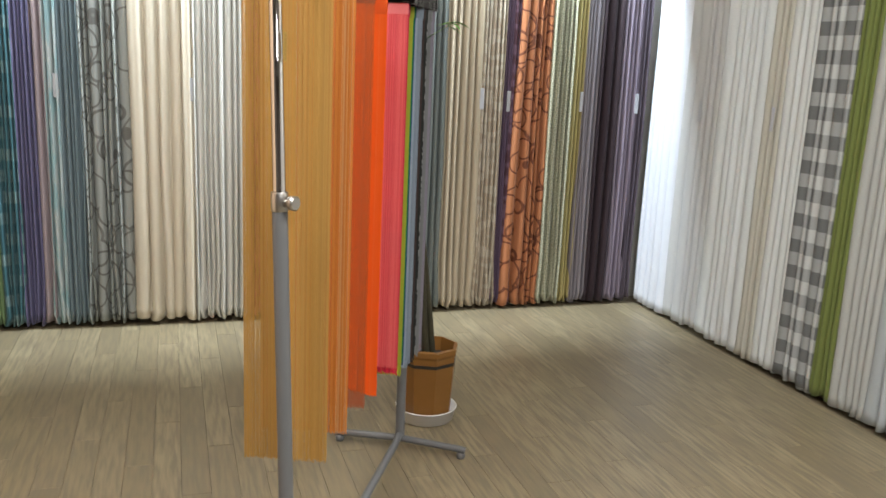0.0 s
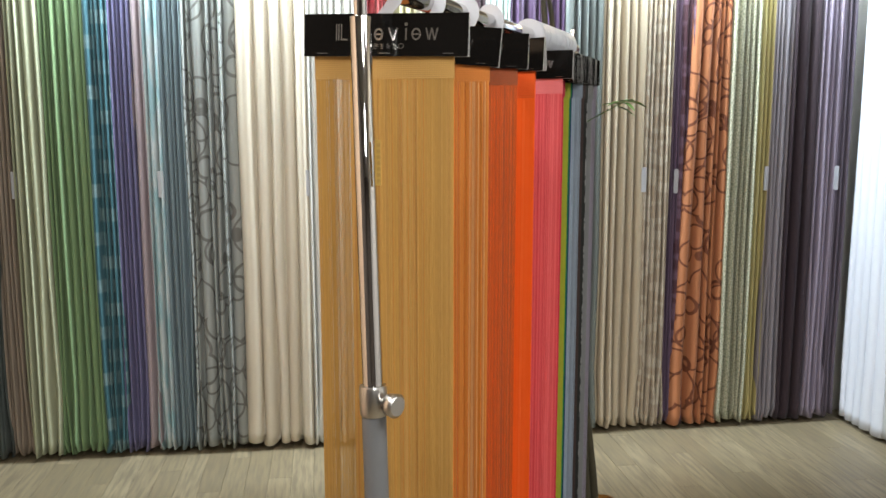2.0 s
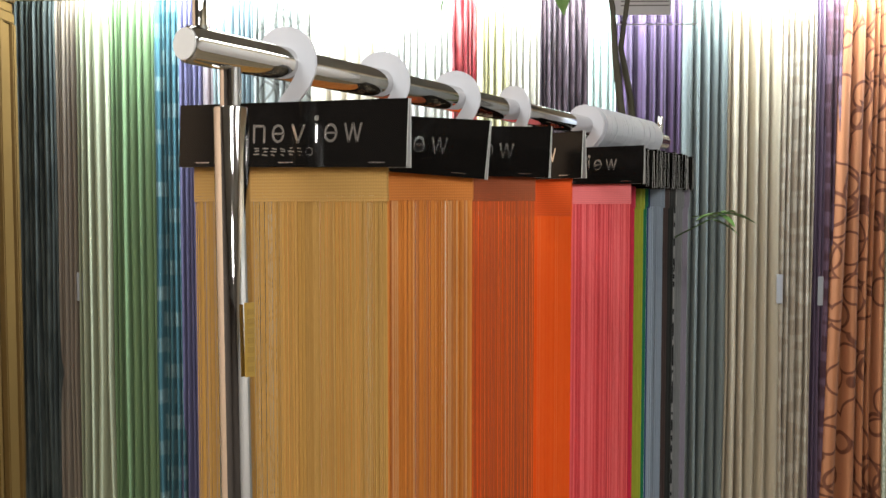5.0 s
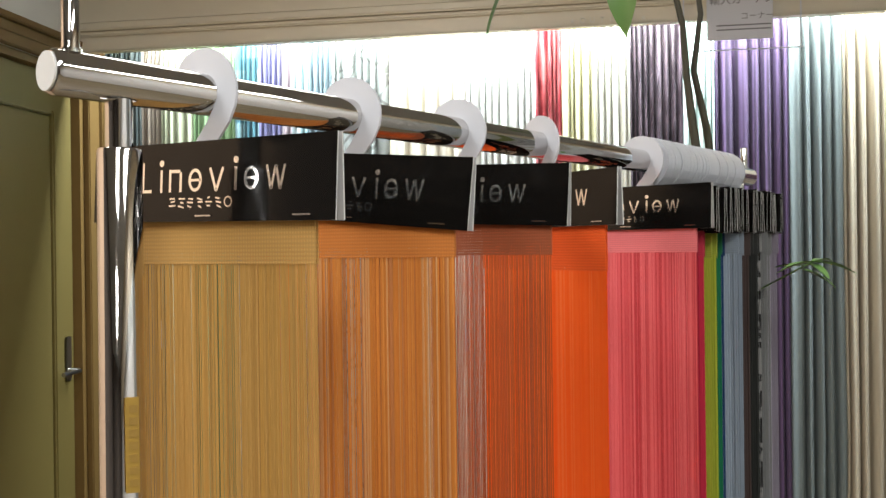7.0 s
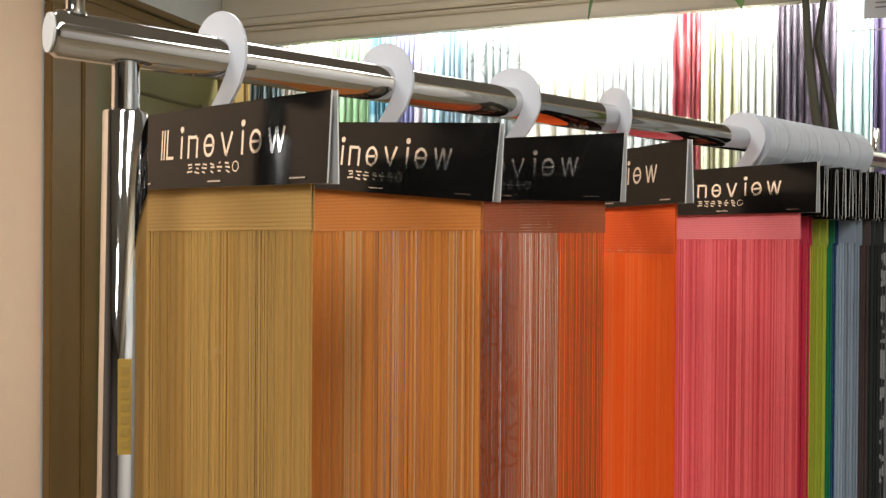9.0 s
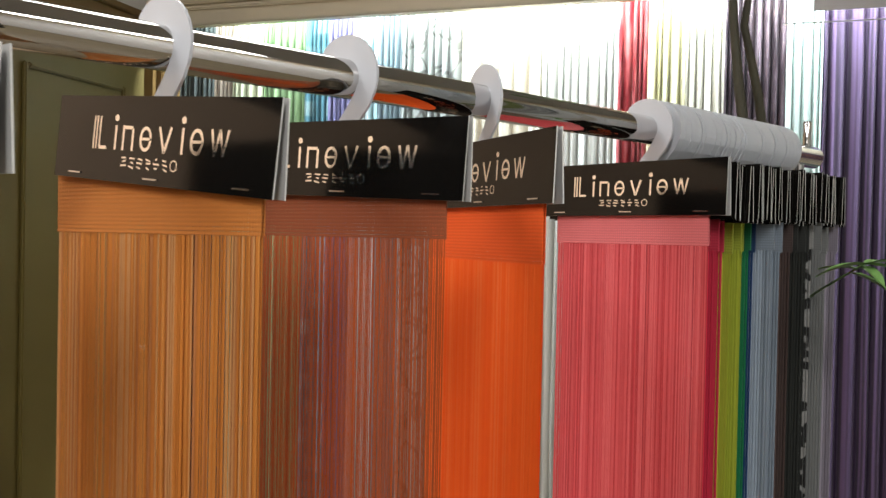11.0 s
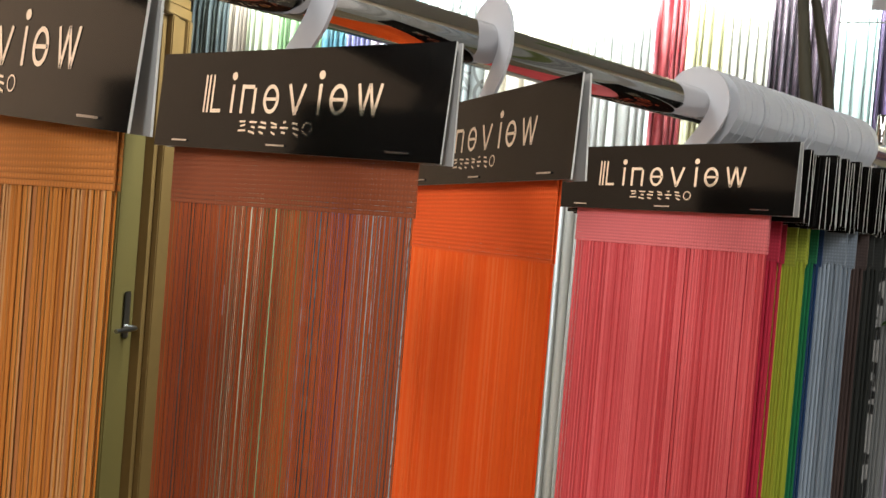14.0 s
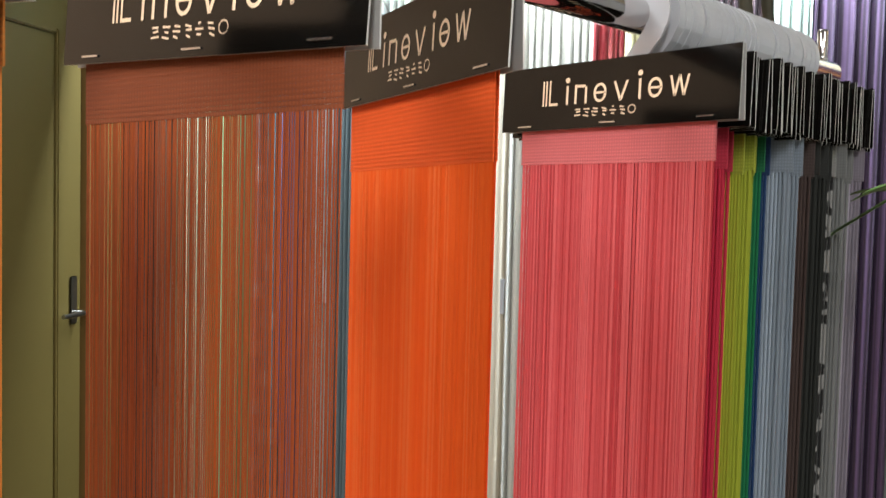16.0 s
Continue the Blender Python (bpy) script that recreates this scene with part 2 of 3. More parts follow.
def lathe_mesh(name, profile, mat, sides=28, smooth=True):
    """profile: (radius, z) from bottom to top; radius 0 closes an end."""
    verts, faces = [], []
    for r, z in profile:
        for k in range(sides):
            a = 2 * math.pi * k / sides
            verts.append((r * math.cos(a), r * math.sin(a), z))
    for j in range(len(profile) - 1):
        for k in range(sides):
            k2 = (k + 1) % sides
            faces.append((j * sides + k, j * sides + k2, (j + 1) * sides + k2, (j + 1) * sides + k))
    faces.append(tuple(range(sides))[::-1])
    faces.append(tuple((len(profile) - 1) * sides + k for k in range(sides)))
    me = mesh_of(name, verts, faces, mat, smooth=smooth)
    return me


def tube_mesh(name, points, radius, mat, sides=12, smooth=True):
    """A round bar along points; radius a number or one for each point."""
    pts = [Vector(p) for p in points]
    rad = radius if isinstance(radius, (list, tuple)) else [radius] * len(pts)
    verts, faces = [], []
    for i, p in enumerate(pts):
        way = (pts[min(i + 1, len(pts) - 1)] - pts[max(i - 1, 0)]).normalized()
        side = way.cross(Vector((0, 0, 1)) if abs(way.z) < 0.9 else Vector((1, 0, 0))).normalized()
        up = side.cross(way)
        for k in range(sides):
            a = 2 * math.pi * k / sides
            verts.append(p + rad[i] * (math.cos(a) * side + math.sin(a) * up))
    for i in range(len(pts) - 1):
        for k in range(sides):
            k2 = (k + 1) % sides
            faces.append((i * sides + k, i * sides + k2, (i + 1) * sides + k2, (i + 1) * sides + k))
    for first, flip in ((0, True), ((len(pts) - 1) * sides, False)):
        cap = [len(verts) + k for k in range(sides)]
        verts += verts[first:first + sides]
        faces.append(tuple(cap[::-1] if flip else cap))
    me = mesh_of(name, verts, faces, mat)
    if smooth:
        me.polygons.foreach_set("use_smooth", [len(p.vertices) == 4 for p in me.polygons])
    return me


def structure(name, lo, hi, mat, label, category, bevel=0.0):
    return tagged(part(name, box_mesh(name, lo, hi, mat, bevel)), label, category, kind="structure")


# ---- the room ----
XL, XR, YB, YF, ZC = -0.775, 3.29, 4.70, -3.2, 2.72
structure("wall_back", (XL - 0.1, YB, 0), (XR + 0.1, YB + 0.1, ZC), M_wall, "off-white papered wall behind the row of curtains", "wall")
structure("wall_right", (XR, YF, 0), (XR + 0.1, YB, ZC), M_wall, "off-white papered wall behind the white curtains", "wall")
# unseen closing wall, its dark colour added for dark streaks in the chrome
structure("wall_front", (XL - 0.1, YF - 0.1, 0), (XR + 0.1, YF, ZC), M_dim_taupe, "unseen plain wall in dark taupe for chrome reflections", "wall")
D0, D1, DT = 3.705, 4.475, 2.175  # door opening
# unseen lengths, dark then peach, split where the header cards' reflections change
for nm, a, b, mat, tone in (("wall_left_front", YF, 1.2, M_dim_taupe, "taupe"), ("wall_left_middle", 1.2, 2.6, M_peach, "peach")):
    structure(nm, (XL - 0.1, a, 0), (XL, b, ZC), mat, f"plain {tone} unseen wall toned for card reflections", "wall")
structure("wall_left_peach", (XL - 0.1, 2.6, 0), (XL, D0 - 0.19, ZC), M_peach, "peach papered wall beside the door", "wall")
structure("wall_left_jamb", (XL - 0.1, D0 - 0.19, 0), (XL - 0.002, D0, ZC), M_wall, "off-white wall beside the door frame", "wall")
# shade put into the colour, else the pelmet lamp makes a bright sliver
structure("wall_left_far", (XL - 0.1, D1, 0), (XL, YB, ZC), M_dim_taupe, "narrow wall between door and curtains, darkened to look dim", "wall")
structure("wall_left_head", (XL - 0.1, D0, DT), (XL, D1, ZC), M_wall, "off-white papered wall over the door", "wall")
structure("ceiling", (XL - 0.1, YF - 0.1, ZC), (XR + 0.1, YB + 0.1, ZC + 0.1), M_ceiling, "plain white ceiling", "ceiling")
structure("ground", (XL - 0.1, YF - 0.1, -0.15), (XR + 0.1, YB + 0.1, -0.012), M_joint, "dark underfloor below the planks", "floor")


def pelmet(name, length, m, label):
    """A cream board with mouldings that hides the curtain tracks; its front faces -y."""
    ob = tagged(new(name), label, "pelmet", kind="structure")
    ob.matrix_world = m
    z0 = 2.235
    part("board", box_mesh("board", (0, 0, z0), (length, 0.028, ZC - 0.002), M_cream), ob)
    for nm, y, a, b in (("lower_bead", -0.004, z0 + 0.0, z0 + 0.008), ("lower_moulding", -0.016, z0 + 0.056, z0 + 0.072), ("cove", -0.03, z0 + 0.074, z0 + 0.10), ("frieze", -0.012, z0 + 0.102, z0 + 0.2), ("upper_moulding", -0.03, z0 + 0.202, z0 + 0.225), ("crown", -0.06, ZC - 0.07, ZC - 0.004)):
        part(nm, box_mesh(nm, (0, y, a), (length, -0.001, b), M_cream, 0.005), ob)
    return ob


pelmet("pelmet_back", XR - XL - 0.21, pose(XL + 0.002, 4.42, 0), "cream painted pelmet board with mouldings over the curtains")
pelmet("pelmet_right", YB - YF - 0.01, pose(XR - 0.21, YB - 0.004, 0, 0, 0, -90), "cream painted pelmet board over the white curtains")

# door in the left wall
door = tagged(new("door_1"), "closed olive-beige panelled door in a brown wooden frame", "door", kind="structure")
door.matrix_world = pose(XL, 0, 0)
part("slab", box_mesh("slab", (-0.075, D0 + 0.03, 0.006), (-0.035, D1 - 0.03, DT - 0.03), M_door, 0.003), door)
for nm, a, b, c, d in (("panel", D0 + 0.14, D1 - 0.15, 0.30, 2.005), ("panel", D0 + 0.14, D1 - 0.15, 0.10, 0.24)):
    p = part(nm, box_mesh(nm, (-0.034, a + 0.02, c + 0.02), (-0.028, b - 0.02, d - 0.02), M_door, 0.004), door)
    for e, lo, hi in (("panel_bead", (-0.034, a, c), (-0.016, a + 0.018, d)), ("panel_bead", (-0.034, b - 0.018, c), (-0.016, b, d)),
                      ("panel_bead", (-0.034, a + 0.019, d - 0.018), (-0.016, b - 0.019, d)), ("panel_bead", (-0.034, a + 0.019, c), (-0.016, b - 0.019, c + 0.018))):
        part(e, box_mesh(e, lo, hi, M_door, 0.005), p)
for nm, a, b in (("jamb", D0, D0 + 0.028), ("jamb", D1 - 0.028, D1)):
    part(nm, box_mesh(nm, (-0.098, a, 0), (-0.001, b, DT), M_oak), door, label="brown stained door jamb")
part("head_jamb", box_mesh("head_jamb", (-0.098, D0 + 0.029, DT - 0.028), (-0.001, D1 - 0.029, DT), M_oak), door)
for nm, steps in (("casing", ((D0 - 0.185, D0 - 0.14, 0.032), (D0 - 0.139, D0 - 0.05, 0.018), (D0 - 0.049, D0 + 0.008, 0.026))),
                  ("casing", ((D1 - 0.008, D1 + 0.03, 0.026), (D1 + 0.031, D1 + 0.075, 0.018), (D1 + 0.076, D1 + 0.10, 0.032)))):
    c = None
    for a, b, depth in steps:
        me = box_mesh(nm, (0.0005, a, 0), (depth, b, DT + (0.0 if c else 0.0)), M_oak, 0.004)
        c = part(nm, me, door, label="brown moulded door casing") if c is None else (part("moulding", me, c), c)[1]
for a, b, depth in ((DT, DT + 0.04, 0.026), (DT + 0.041, DT + 0.08, 0.018), (DT + 0.081, DT + 0.105, 0.032)):
    part("head_casing", box_mesh("head_casing", (0.0005, D0 - 0.185, a), (depth, D1 + 0.10, b), M_oak, 0.004), door)
handle = part("handle", box_mesh("handle", (-0.034, D1 - 0.090, 1.02), (-0.026, D1 - 0.055, 1.185), M_steel, 0.004), door, label="brushed steel lever handle")
part("lever", tube_mesh("lever", [(-0.03, D1 - 0.073, 1.06), (0.012, D1 - 0.073, 1.06), (0.02, D1 - 0.081, 1.06), (0.022, D1 - 0.185, 1.058)], 0.008, M_steel), handle)

# ---- ceiling fluorescents ----
for lx, ly in CEILING_LAMPS:
    lamp = tagged(new("ceiling_light"), "white enamelled fluorescent ceiling light fitting", "ceiling light", "ceiling lights")
    lamp.matrix_world = pose(lx, ly, 0)
    part("housing", box_mesh("housing", (-0.31, -0.62, 2.66), (0.31, 0.62, ZC), M_lamp, 0.006), lamp)
    for sx in (-1, 1):
        part("side", box_mesh("side", (sx * 0.30 - 0.004, -0.62, 2.625), (sx * 0.30 + 0.004, 0.62, 2.66), M_lamp), lamp)

# ---- hanging curtains ----


def curtain(width, top, bottom, folds, amp, mat, seed, tag_at=None, flare=0.0):
    """Gathered cloth along local x, folds bulging towards -y; a mesh with its heading and tag."""
    rnd = random.Random(seed)
    cuts = [0.0]
    for _ in range(folds):
        cuts.append(cuts[-1] + rnd.choice((0.55, 0.8, 1.0, 1.2, 1.8)) * rnd.uniform(0.9, 1.1))
    cuts = [c / cuts[-1] * width for c in cuts]
    per = 12
    prof = []
    for f in range(folds):
        a, b, h = cuts[f], cuts[f + 1], amp * rnd.uniform(0.8, 1.1)
        skew = rnd.uniform(-0.3, 0.3)
        for k in range(per):
            s = k / per
            x = s + skew * s * (1 - s)
            prof.append((a + (b - a) * x, h * abs(math.sin(math.pi * s)) ** 0.42, f))
    prof.append((width, 0.0, folds - 1))
    zs = [0.0, 0.02, 0.12, 0.35, 0.62, 0.85, 0.95, 0.985, 1.0]
    drift = [[rnd.uniform(-0.009, 0.009) for _ in range(folds)] for _ in zs]
    hems = [rnd.uniform(-0.008, 0.012) for _ in range(folds)]
    verts, uvs, faces = [], [], []
    n = len(prof)
    u = [0.0]
    for i in range(1, n):
        u.append(u[-1] + math.hypot(prof[i][0] - prof[i - 1][0], prof[i][1] - prof[i - 1][1]))
    for layer in (0, 1):
        for j, z in enumerate(zs):
            grow = 1.12 - 0.3 * z if z < 0.98 else 0.62
            pinch = 0.0 if z < 0.95 else 0.35
            for i, (x, y, f) in enumerate(prof):
                mid = (cuts[f] + cuts[f + 1]) / 2
                free = 1 if 0 < i < n - 1 else 0
                xx = x + free * drift[j][f] * (1 - z) + (mid - x) * pinch * (0.4 if free else 0) - flare * (1 - x / width) * (1 - z)
                h = bottom + (top - bottom) * z + (hems[f] * (1 - z) ** 6)
                verts.append((xx, -y * grow + layer * 0.004, h))
                uvs.append((u[i], h))
    m = len(zs)
    for layer in (0, 1):
        o = layer * n * m
        for j in range(m - 1):
            for i in range(n - 1):
                q = (o + j * n + i, o + j * n + i + 1, o + (j + 1) * n + i + 1, o + (j + 1) * n + i)
                faces.append(q if layer == 0 else q[::-1])
    o = n * m
    for j in range(m - 1):
        faces.append((j * n, (j + 1) * n, o + (j + 1) * n, o + j * n))
        faces.append((j * n + n - 1, o + j * n + n - 1, o + (j + 1) * n + n - 1, (j + 1) * n + n - 1))
    for i in range(n - 1):
        faces.append((i, o + i, o + i + 1, i + 1))
        t = (m - 1) * n
        faces.append((t + i, t + i + 1, o + t + i + 1, o + t + i))
    me = mesh_of("cloth", verts, faces, mat, uvs=uvs, smooth=True)
    ob = new("curtain", me)
    # hooks on the heading
    for f in range(folds):
        mid = (cuts[f] + cuts[f + 1]) / 2
        part("hook", tube_mesh("hook", [(mid, 0.008, top - 0.03), (mid, 0.009, top + 0.012), (mid, 0.02, top + 0.02)], 0.0016, M_plastic, 6), ob)
    if tag_at is not None:
        tx, tz = tag_at
        part("price_tag", box_mesh("price_tag", (tx, -amp * 1.0, tz - 0.055), (tx + 0.022, -amp * 1.0 + 0.003, tz + 0.055), M_tag, 0.0008), ob, label="pale paper price tag")
    return ob


BACK = [  # from, to, folds, cloth, label, tag
    (-0.755, -0.604, 9, cloth("slate_cloth", (0.06, 0.072, 0.066), (0.03, 0.04, 0.038), "damask"), "dark slate-green figured curtain hanging on the wall", 0),
    (-0.604, -0.51, 6, cloth("tan_cloth", (0.27, 0.215, 0.165)), "brownish taupe plain curtain with a paper tag", 1),
    (-0.51, -0.396, 5, cloth("pale_sage_cloth", (0.38, 0.40, 0.27)), "pale sage-beige curtain hanging in narrow folds", 0),
    (-0.396, -0.216, 9, cloth("green_cloth", (0.17, 0.265, 0.125)), "leaf green plain pleated curtain", 0),
    (-0.216, -0.123, 5, cloth("teal_damask_cloth", (0.04, 0.125, 0.155), (0.26, 0.36, 0.35), "squares"), "dark teal curtain with a pale woven figure", 0),
    (-0.123, -0.04, 5, cloth("blue_violet_cloth", (0.14, 0.13, 0.25)), "blue-violet plain pleated curtain", 0),
    (-0.04, 0.008, 3, cloth("dusty_mauve_cloth", (0.33, 0.27, 0.29)), "dusty mauve plain curtain in narrow folds", 0),
    (0.008, 0.068, 3, cloth("pale_aqua_cloth", (0.46, 0.52, 0.53), (0.27, 0.42, 0.45), "damask"), "pale aqua shimmering figured curtain", 1),
    (0.068, 0.169, 6, cloth("blue_grey_cloth", (0.17, 0.23, 0.26)), "blue-grey plain curtain with narrow folds", 0),
    (0.169, 0.379, 7, cloth("leaf_print_cloth", (0.29, 0.31, 0.295), (0.135, 0.135, 0.125), "branch"), "grey curtain printed with dark branching stems", 0),
    (0.379, 0.667, 5, cloth("cream_cloth", (0.68, 0.625, 0.51)), "cream plain curtain in wide soft folds", 1),
    (0.667, 0.917, 10, cloth("white_sheer_cloth", (0.68, 0.68, 0.64)), "white sheer curtain in narrow folds", 0),
    (0.917, 1.012, 5, cloth("red_damask_cloth", (0.22, 0.006, 0.013), (0.52, 0.13, 0.13), "damask", 0.45), "shiny red damask curtain with pinch pleats", 0),
    (1.012, 1.13, 5, cloth("pale_yellow_cloth", (0.60, 0.57, 0.36)), "pale yellow plain pleated curtain", 0),
    (1.13, 1.251, 6, cloth("ivory_cloth", (0.62, 0.60, 0.52)), "ivory curtain in narrow folds", 0),
    # paler second tone paints the satin's glossy streaks into the cloth
    (1.251, 1.432, 9, cloth("plum_brown_cloth", (0.028, 0.014, 0.020), (0.11, 0.075, 0.092), "damask", 0.36), "dark plum-brown satin curtain with pinch pleats and painted sheen", 0),
    (1.432, 1.54, 6, cloth("mint_white_cloth", (0.56, 0.66, 0.62)), "mint-white sheer curtain in narrow folds", 0),
    (1.54, 1.78, 7, cloth("purple_cloth", (0.13, 0.078, 0.17), (0.045, 0.028, 0.055), "stripe"), "purple striped curtain in deep folds", 0),
    (1.78, 1.952, 5, cloth("grey_green_cloth", (0.155, 0.182, 0.176)), "grey-green plain curtain with tall smooth folds", 0),
    (1.952, 2.161, 6, cloth("oatmeal_cloth", (0.46, 0.395, 0.29)), "oatmeal beige curtain with even pleats", 1),
    (2.161, 2.276, 6, cloth("beige_plaid_cloth", (0.37, 0.31, 0.235), (0.46, 0.41, 0.33), "bars"), "beige curtain with a faint plaid", 0),
    (2.276, 2.326, 4, cloth("aubergine_cloth", (0.13, 0.085, 0.14)), "aubergine plain curtain with a tag", 1),
    (2.326, 2.376, 3, cloth("plum_plaid_cloth", (0.075, 0.03, 0.045), (0.14, 0.08, 0.12), "bars"), "dark plum curtain with a faint plaid", 0),
    (2.376, 2.55, 5, cloth("orange_branch_cloth", (0.42, 0.165, 0.07), (0.14, 0.04, 0.015), "branch"), "orange curtain printed with brown branches", 0),
    (2.55, 2.677, 5, cloth("sage_speckle_cloth", (0.43, 0.42, 0.31), (0.26, 0.28, 0.20), "speckle"), "sage curtain with a fine speckled leaf print", 0),
    (2.677, 2.753, 4, cloth("mustard_cloth", (0.44, 0.38, 0.16)), "pale mustard yellow pleated curtain", 1),
    (2.753, 2.848, 5, cloth("lavender_grey_cloth", (0.26, 0.24, 0.27)), "lavender-grey plain pleated curtain", 0),
    (2.848, 2.984, 3, cloth("blackish_plum_cloth", (0.03, 0.017, 0.024)), "very dark plum blackout curtain", 0),
    (2.984, 3.091, 5, cloth("mauve_cloth", (0.28, 0.24, 0.31)), "mauve-grey curtain with narrow folds", 1),
    (3.091, 3.15, 3, cloth("dark_mauve_cloth", (0.11, 0.09, 0.12)), "dark mauve curtain beside the corner", 0),
]
for i, (a, b, folds, mat, label, tag) in enumerate(BACK):
    w = b - a
    c = curtain(w + 0.012, 2.338, 0.025, folds, min(0.065, 2.8 * w / folds), mat, 40 + i, (w - 0.014, 1.165 + 0.01 * (i % 3)) if tag else None, 0.055 if label.startswith("orange") else 0.0)
    c.matrix_world = pose(a - 0.006, 4.612 + 0.006 * (i % 2), 0)
    tagged(c, label, "curtain", "curtains on the wall")

RIGHT = [
    (4.57, 4.257, 5, (0.66, 0.69, 0.76), None, "weave", "bright white sheer curtain beside the corner"),
    (4.257, 3.941, 5, (0.50, 0.51, 0.52), None, "weave", "pale grey-beige plain pleated curtain"),
    (3.941, 3.579, 6, (0.68, 0.72, 0.74), None, "weave", "white sheer curtain in soft folds"),
    (3.579, 3.457, 3, (0.50, 0.49, 0.43), None, "weave", "dim beige-grey plain pleated curtain"),
    (3.457, 3.286, 4, (0.64, 0.67, 0.67), None, "weave", "off-white plain curtain in folds"),
    (3.286, 3.049, 5, (0.50, 0.52, 0.51), (0.13, 0.135, 0.135), "gingham", "white and grey gingham checked curtain"),
    (3.049, 2.941, 4, (0.15, 0.185, 0.045), None, "weave", "olive green plain pleated curtain"),
    (2.941, 2.748, 5, (0.42, 0.43, 0.41), None, "weave", "pale grey textured curtain"),
    (2.748, 2.463, 5, (0.40, 0.44, 0.46), None, "weave", "pale blue-grey sheer curtain"),
    (2.463, 2.065, 7, (0.44, 0.44, 0.41), None, "weave", "off-white plain curtain in narrow folds"),
]
for i, (a, b, folds, col, second, pat, label) in enumerate(RIGHT):
    w = a - b
    c = curtain(w + 0.012, 2.338, 0.025, folds, 0.028, cloth("right_cloth", col, second, pat), 140 + i, (w * 0.55, 1.17) if i in (1, 3) else None)
    c.matrix_world = pose(3.208, a + 0.006, 0, 0, 0, -90)
    tagged(c, label, "curtain", "curtains on the right wall")

# ---- the display rack ----
R0, RD, RZ = Vector((0.752, 1.976, 1.6075)), Vector((0.51, 0.860, 0)).normalized(), 1.6075
RLEN, RR = 1.165, 0.0146
rack = tagged(new("display_rack"), "chrome garment rack with silver-grey lower posts on the floor", "garment rack")
RANG = math.degrees(math.atan2(RD.y, RD.x))
rack.matrix_world = pose(R0.x, R0.y, 0, 0, 0, RANG)  # local x runs along the rail
rail = part("rail", tube_mesh("rail", [(0.002, 0, RZ), (0.005, 0, RZ), (RLEN - 0.003, 0, RZ), (RLEN, 0, RZ)], [RR - 0.002, RR, RR, RR - 0.002], M_chrome, 40), rack, label="polished chrome hanging rail")
part("end_cap", tube_mesh("end_cap", [(0.0, 0, RZ), (0.0015, 0, RZ)], RR - 0.0025, M_edge, 32), rail)


def along(px, z, y=0.0):
    """A point of a post at height z; the front post leans a little, the far one is plumb."""
    k = (1.5635 - z) if px < 0.5 else 0.0
    return (px - 0.022 * k, y - 0.036 * k, z)


for px in (0.0475, RLEN - 0.0475):
    part("neck", tube_mesh("neck", [along(px, 1.54), (px, 0, RZ - 0.010)], 0.0086, M_chrome, 28), rack)
    post = part("upper_post", tube_mesh("upper_post", [along(px, 0.99), along(px, 1.562), along(px, 1.5635)], [0.0140, 0.0140, 0.0134], M_chrome, 36), rack, label="polished chrome upper post")
    part("lower_post", tube_mesh("lower_post", [along(px, 0.05), along(px, 1.043)], 0.0166, M_grey, 32), rack, label="silver-grey painted lower post")
    clamp = part("clamp", tube_mesh("clamp", [along(px, 1.040), along(px, 1.043), along(px, 1.078), along(px, 1.081)], [0.0175, 0.0188, 0.0188, 0.0175], M_steel, 28), rack)
    kd = Vector((-0.30, -0.95, 0)).normalized()
    c0 = Vector(along(px, 1.061))
    part("knob", tube_mesh("knob", [c0 + kd * 0.017, c0 + kd * 0.028, c0 + kd * 0.029, c0 + kd * 0.042, c0 + kd * 0.045], [0.006, 0.006, 0.0145, 0.0165, 0.013], M_steel, 24), clamp)
for px in (0.016, RLEN - 0.022):
    part("stop_pin", tube_mesh("stop_pin", [(px, 0, RZ + 0.011), (px, 0, RZ + 0.045), (px, 0, RZ + 0.047)], [0.0055, 0.0055, 0.0045], M_chrome, 24), rack)
    part("pin_collar", tube_mesh("pin_collar", [(px, 0, RZ + 0.0115), (px, 0, RZ + 0.0155)], 0.0068, M_chrome, 16), rack)
b0, b1 = Vector(along(0.0475, 0.062)), Vector(along(RLEN - 0.0475, 0.062))
part("base_bar", tube_mesh("base_bar", [b0, b0.lerp(b1, 0.07) - Vector((0, 0, 0.012)), b0.lerp(b1, 0.93) - Vector((0, 0, 0.012)), b1], 0.0125, M_grey, 16), rack)
for px in (0.0475, RLEN - 0.0475):
    foot = part("foot", tube_mesh("foot", [along(px, 0.03, -0.24), along(px, 0.034, -0.22), along(px, 0.044), along(px, 0.034, 0.22), along(px, 0.03, 0.24)], 0.0125, M_grey, 16), rack, label="grey painted cross foot")
    for sy in (-0.225, 0.225):
        part("castor", lathe_mesh("castor", [(0.0, 0.0), (0.014, 0.001), (0.016, 0.012), (0.012, 0.024)], M_grey, 16), foot, pose(*along(px, 0.0, sy)))
tape = part("tape_label", box_mesh("tape_label", (-0.0063, -0.001, -0.025), (0.0018, 0.0, 0.034), M_yellow, 0.0), rack, pose(*along(0.0475, 1.374)) @ pose(0, 0, 0, 0, 0, -RANG) @ pose(0.0172, -0.0142, 0, 0, 0, 24), "yellow tape label with faint printing")
for k in range(7):
    part("print_bar", box_mesh("print_bar", (-0.004, -0.0016, -0.021 + k * 0.0076), (0.001, -0.0011, -0.0165 + k * 0.0076), plain("tape_ink", (0.26, 0.155, 0.025), 0.6) if k == 0 else bpy.data.materials["tape_ink"]), tape)

# ---- yarn curtain samples ----
CW, CH = 0.230, 0.0565  # the card


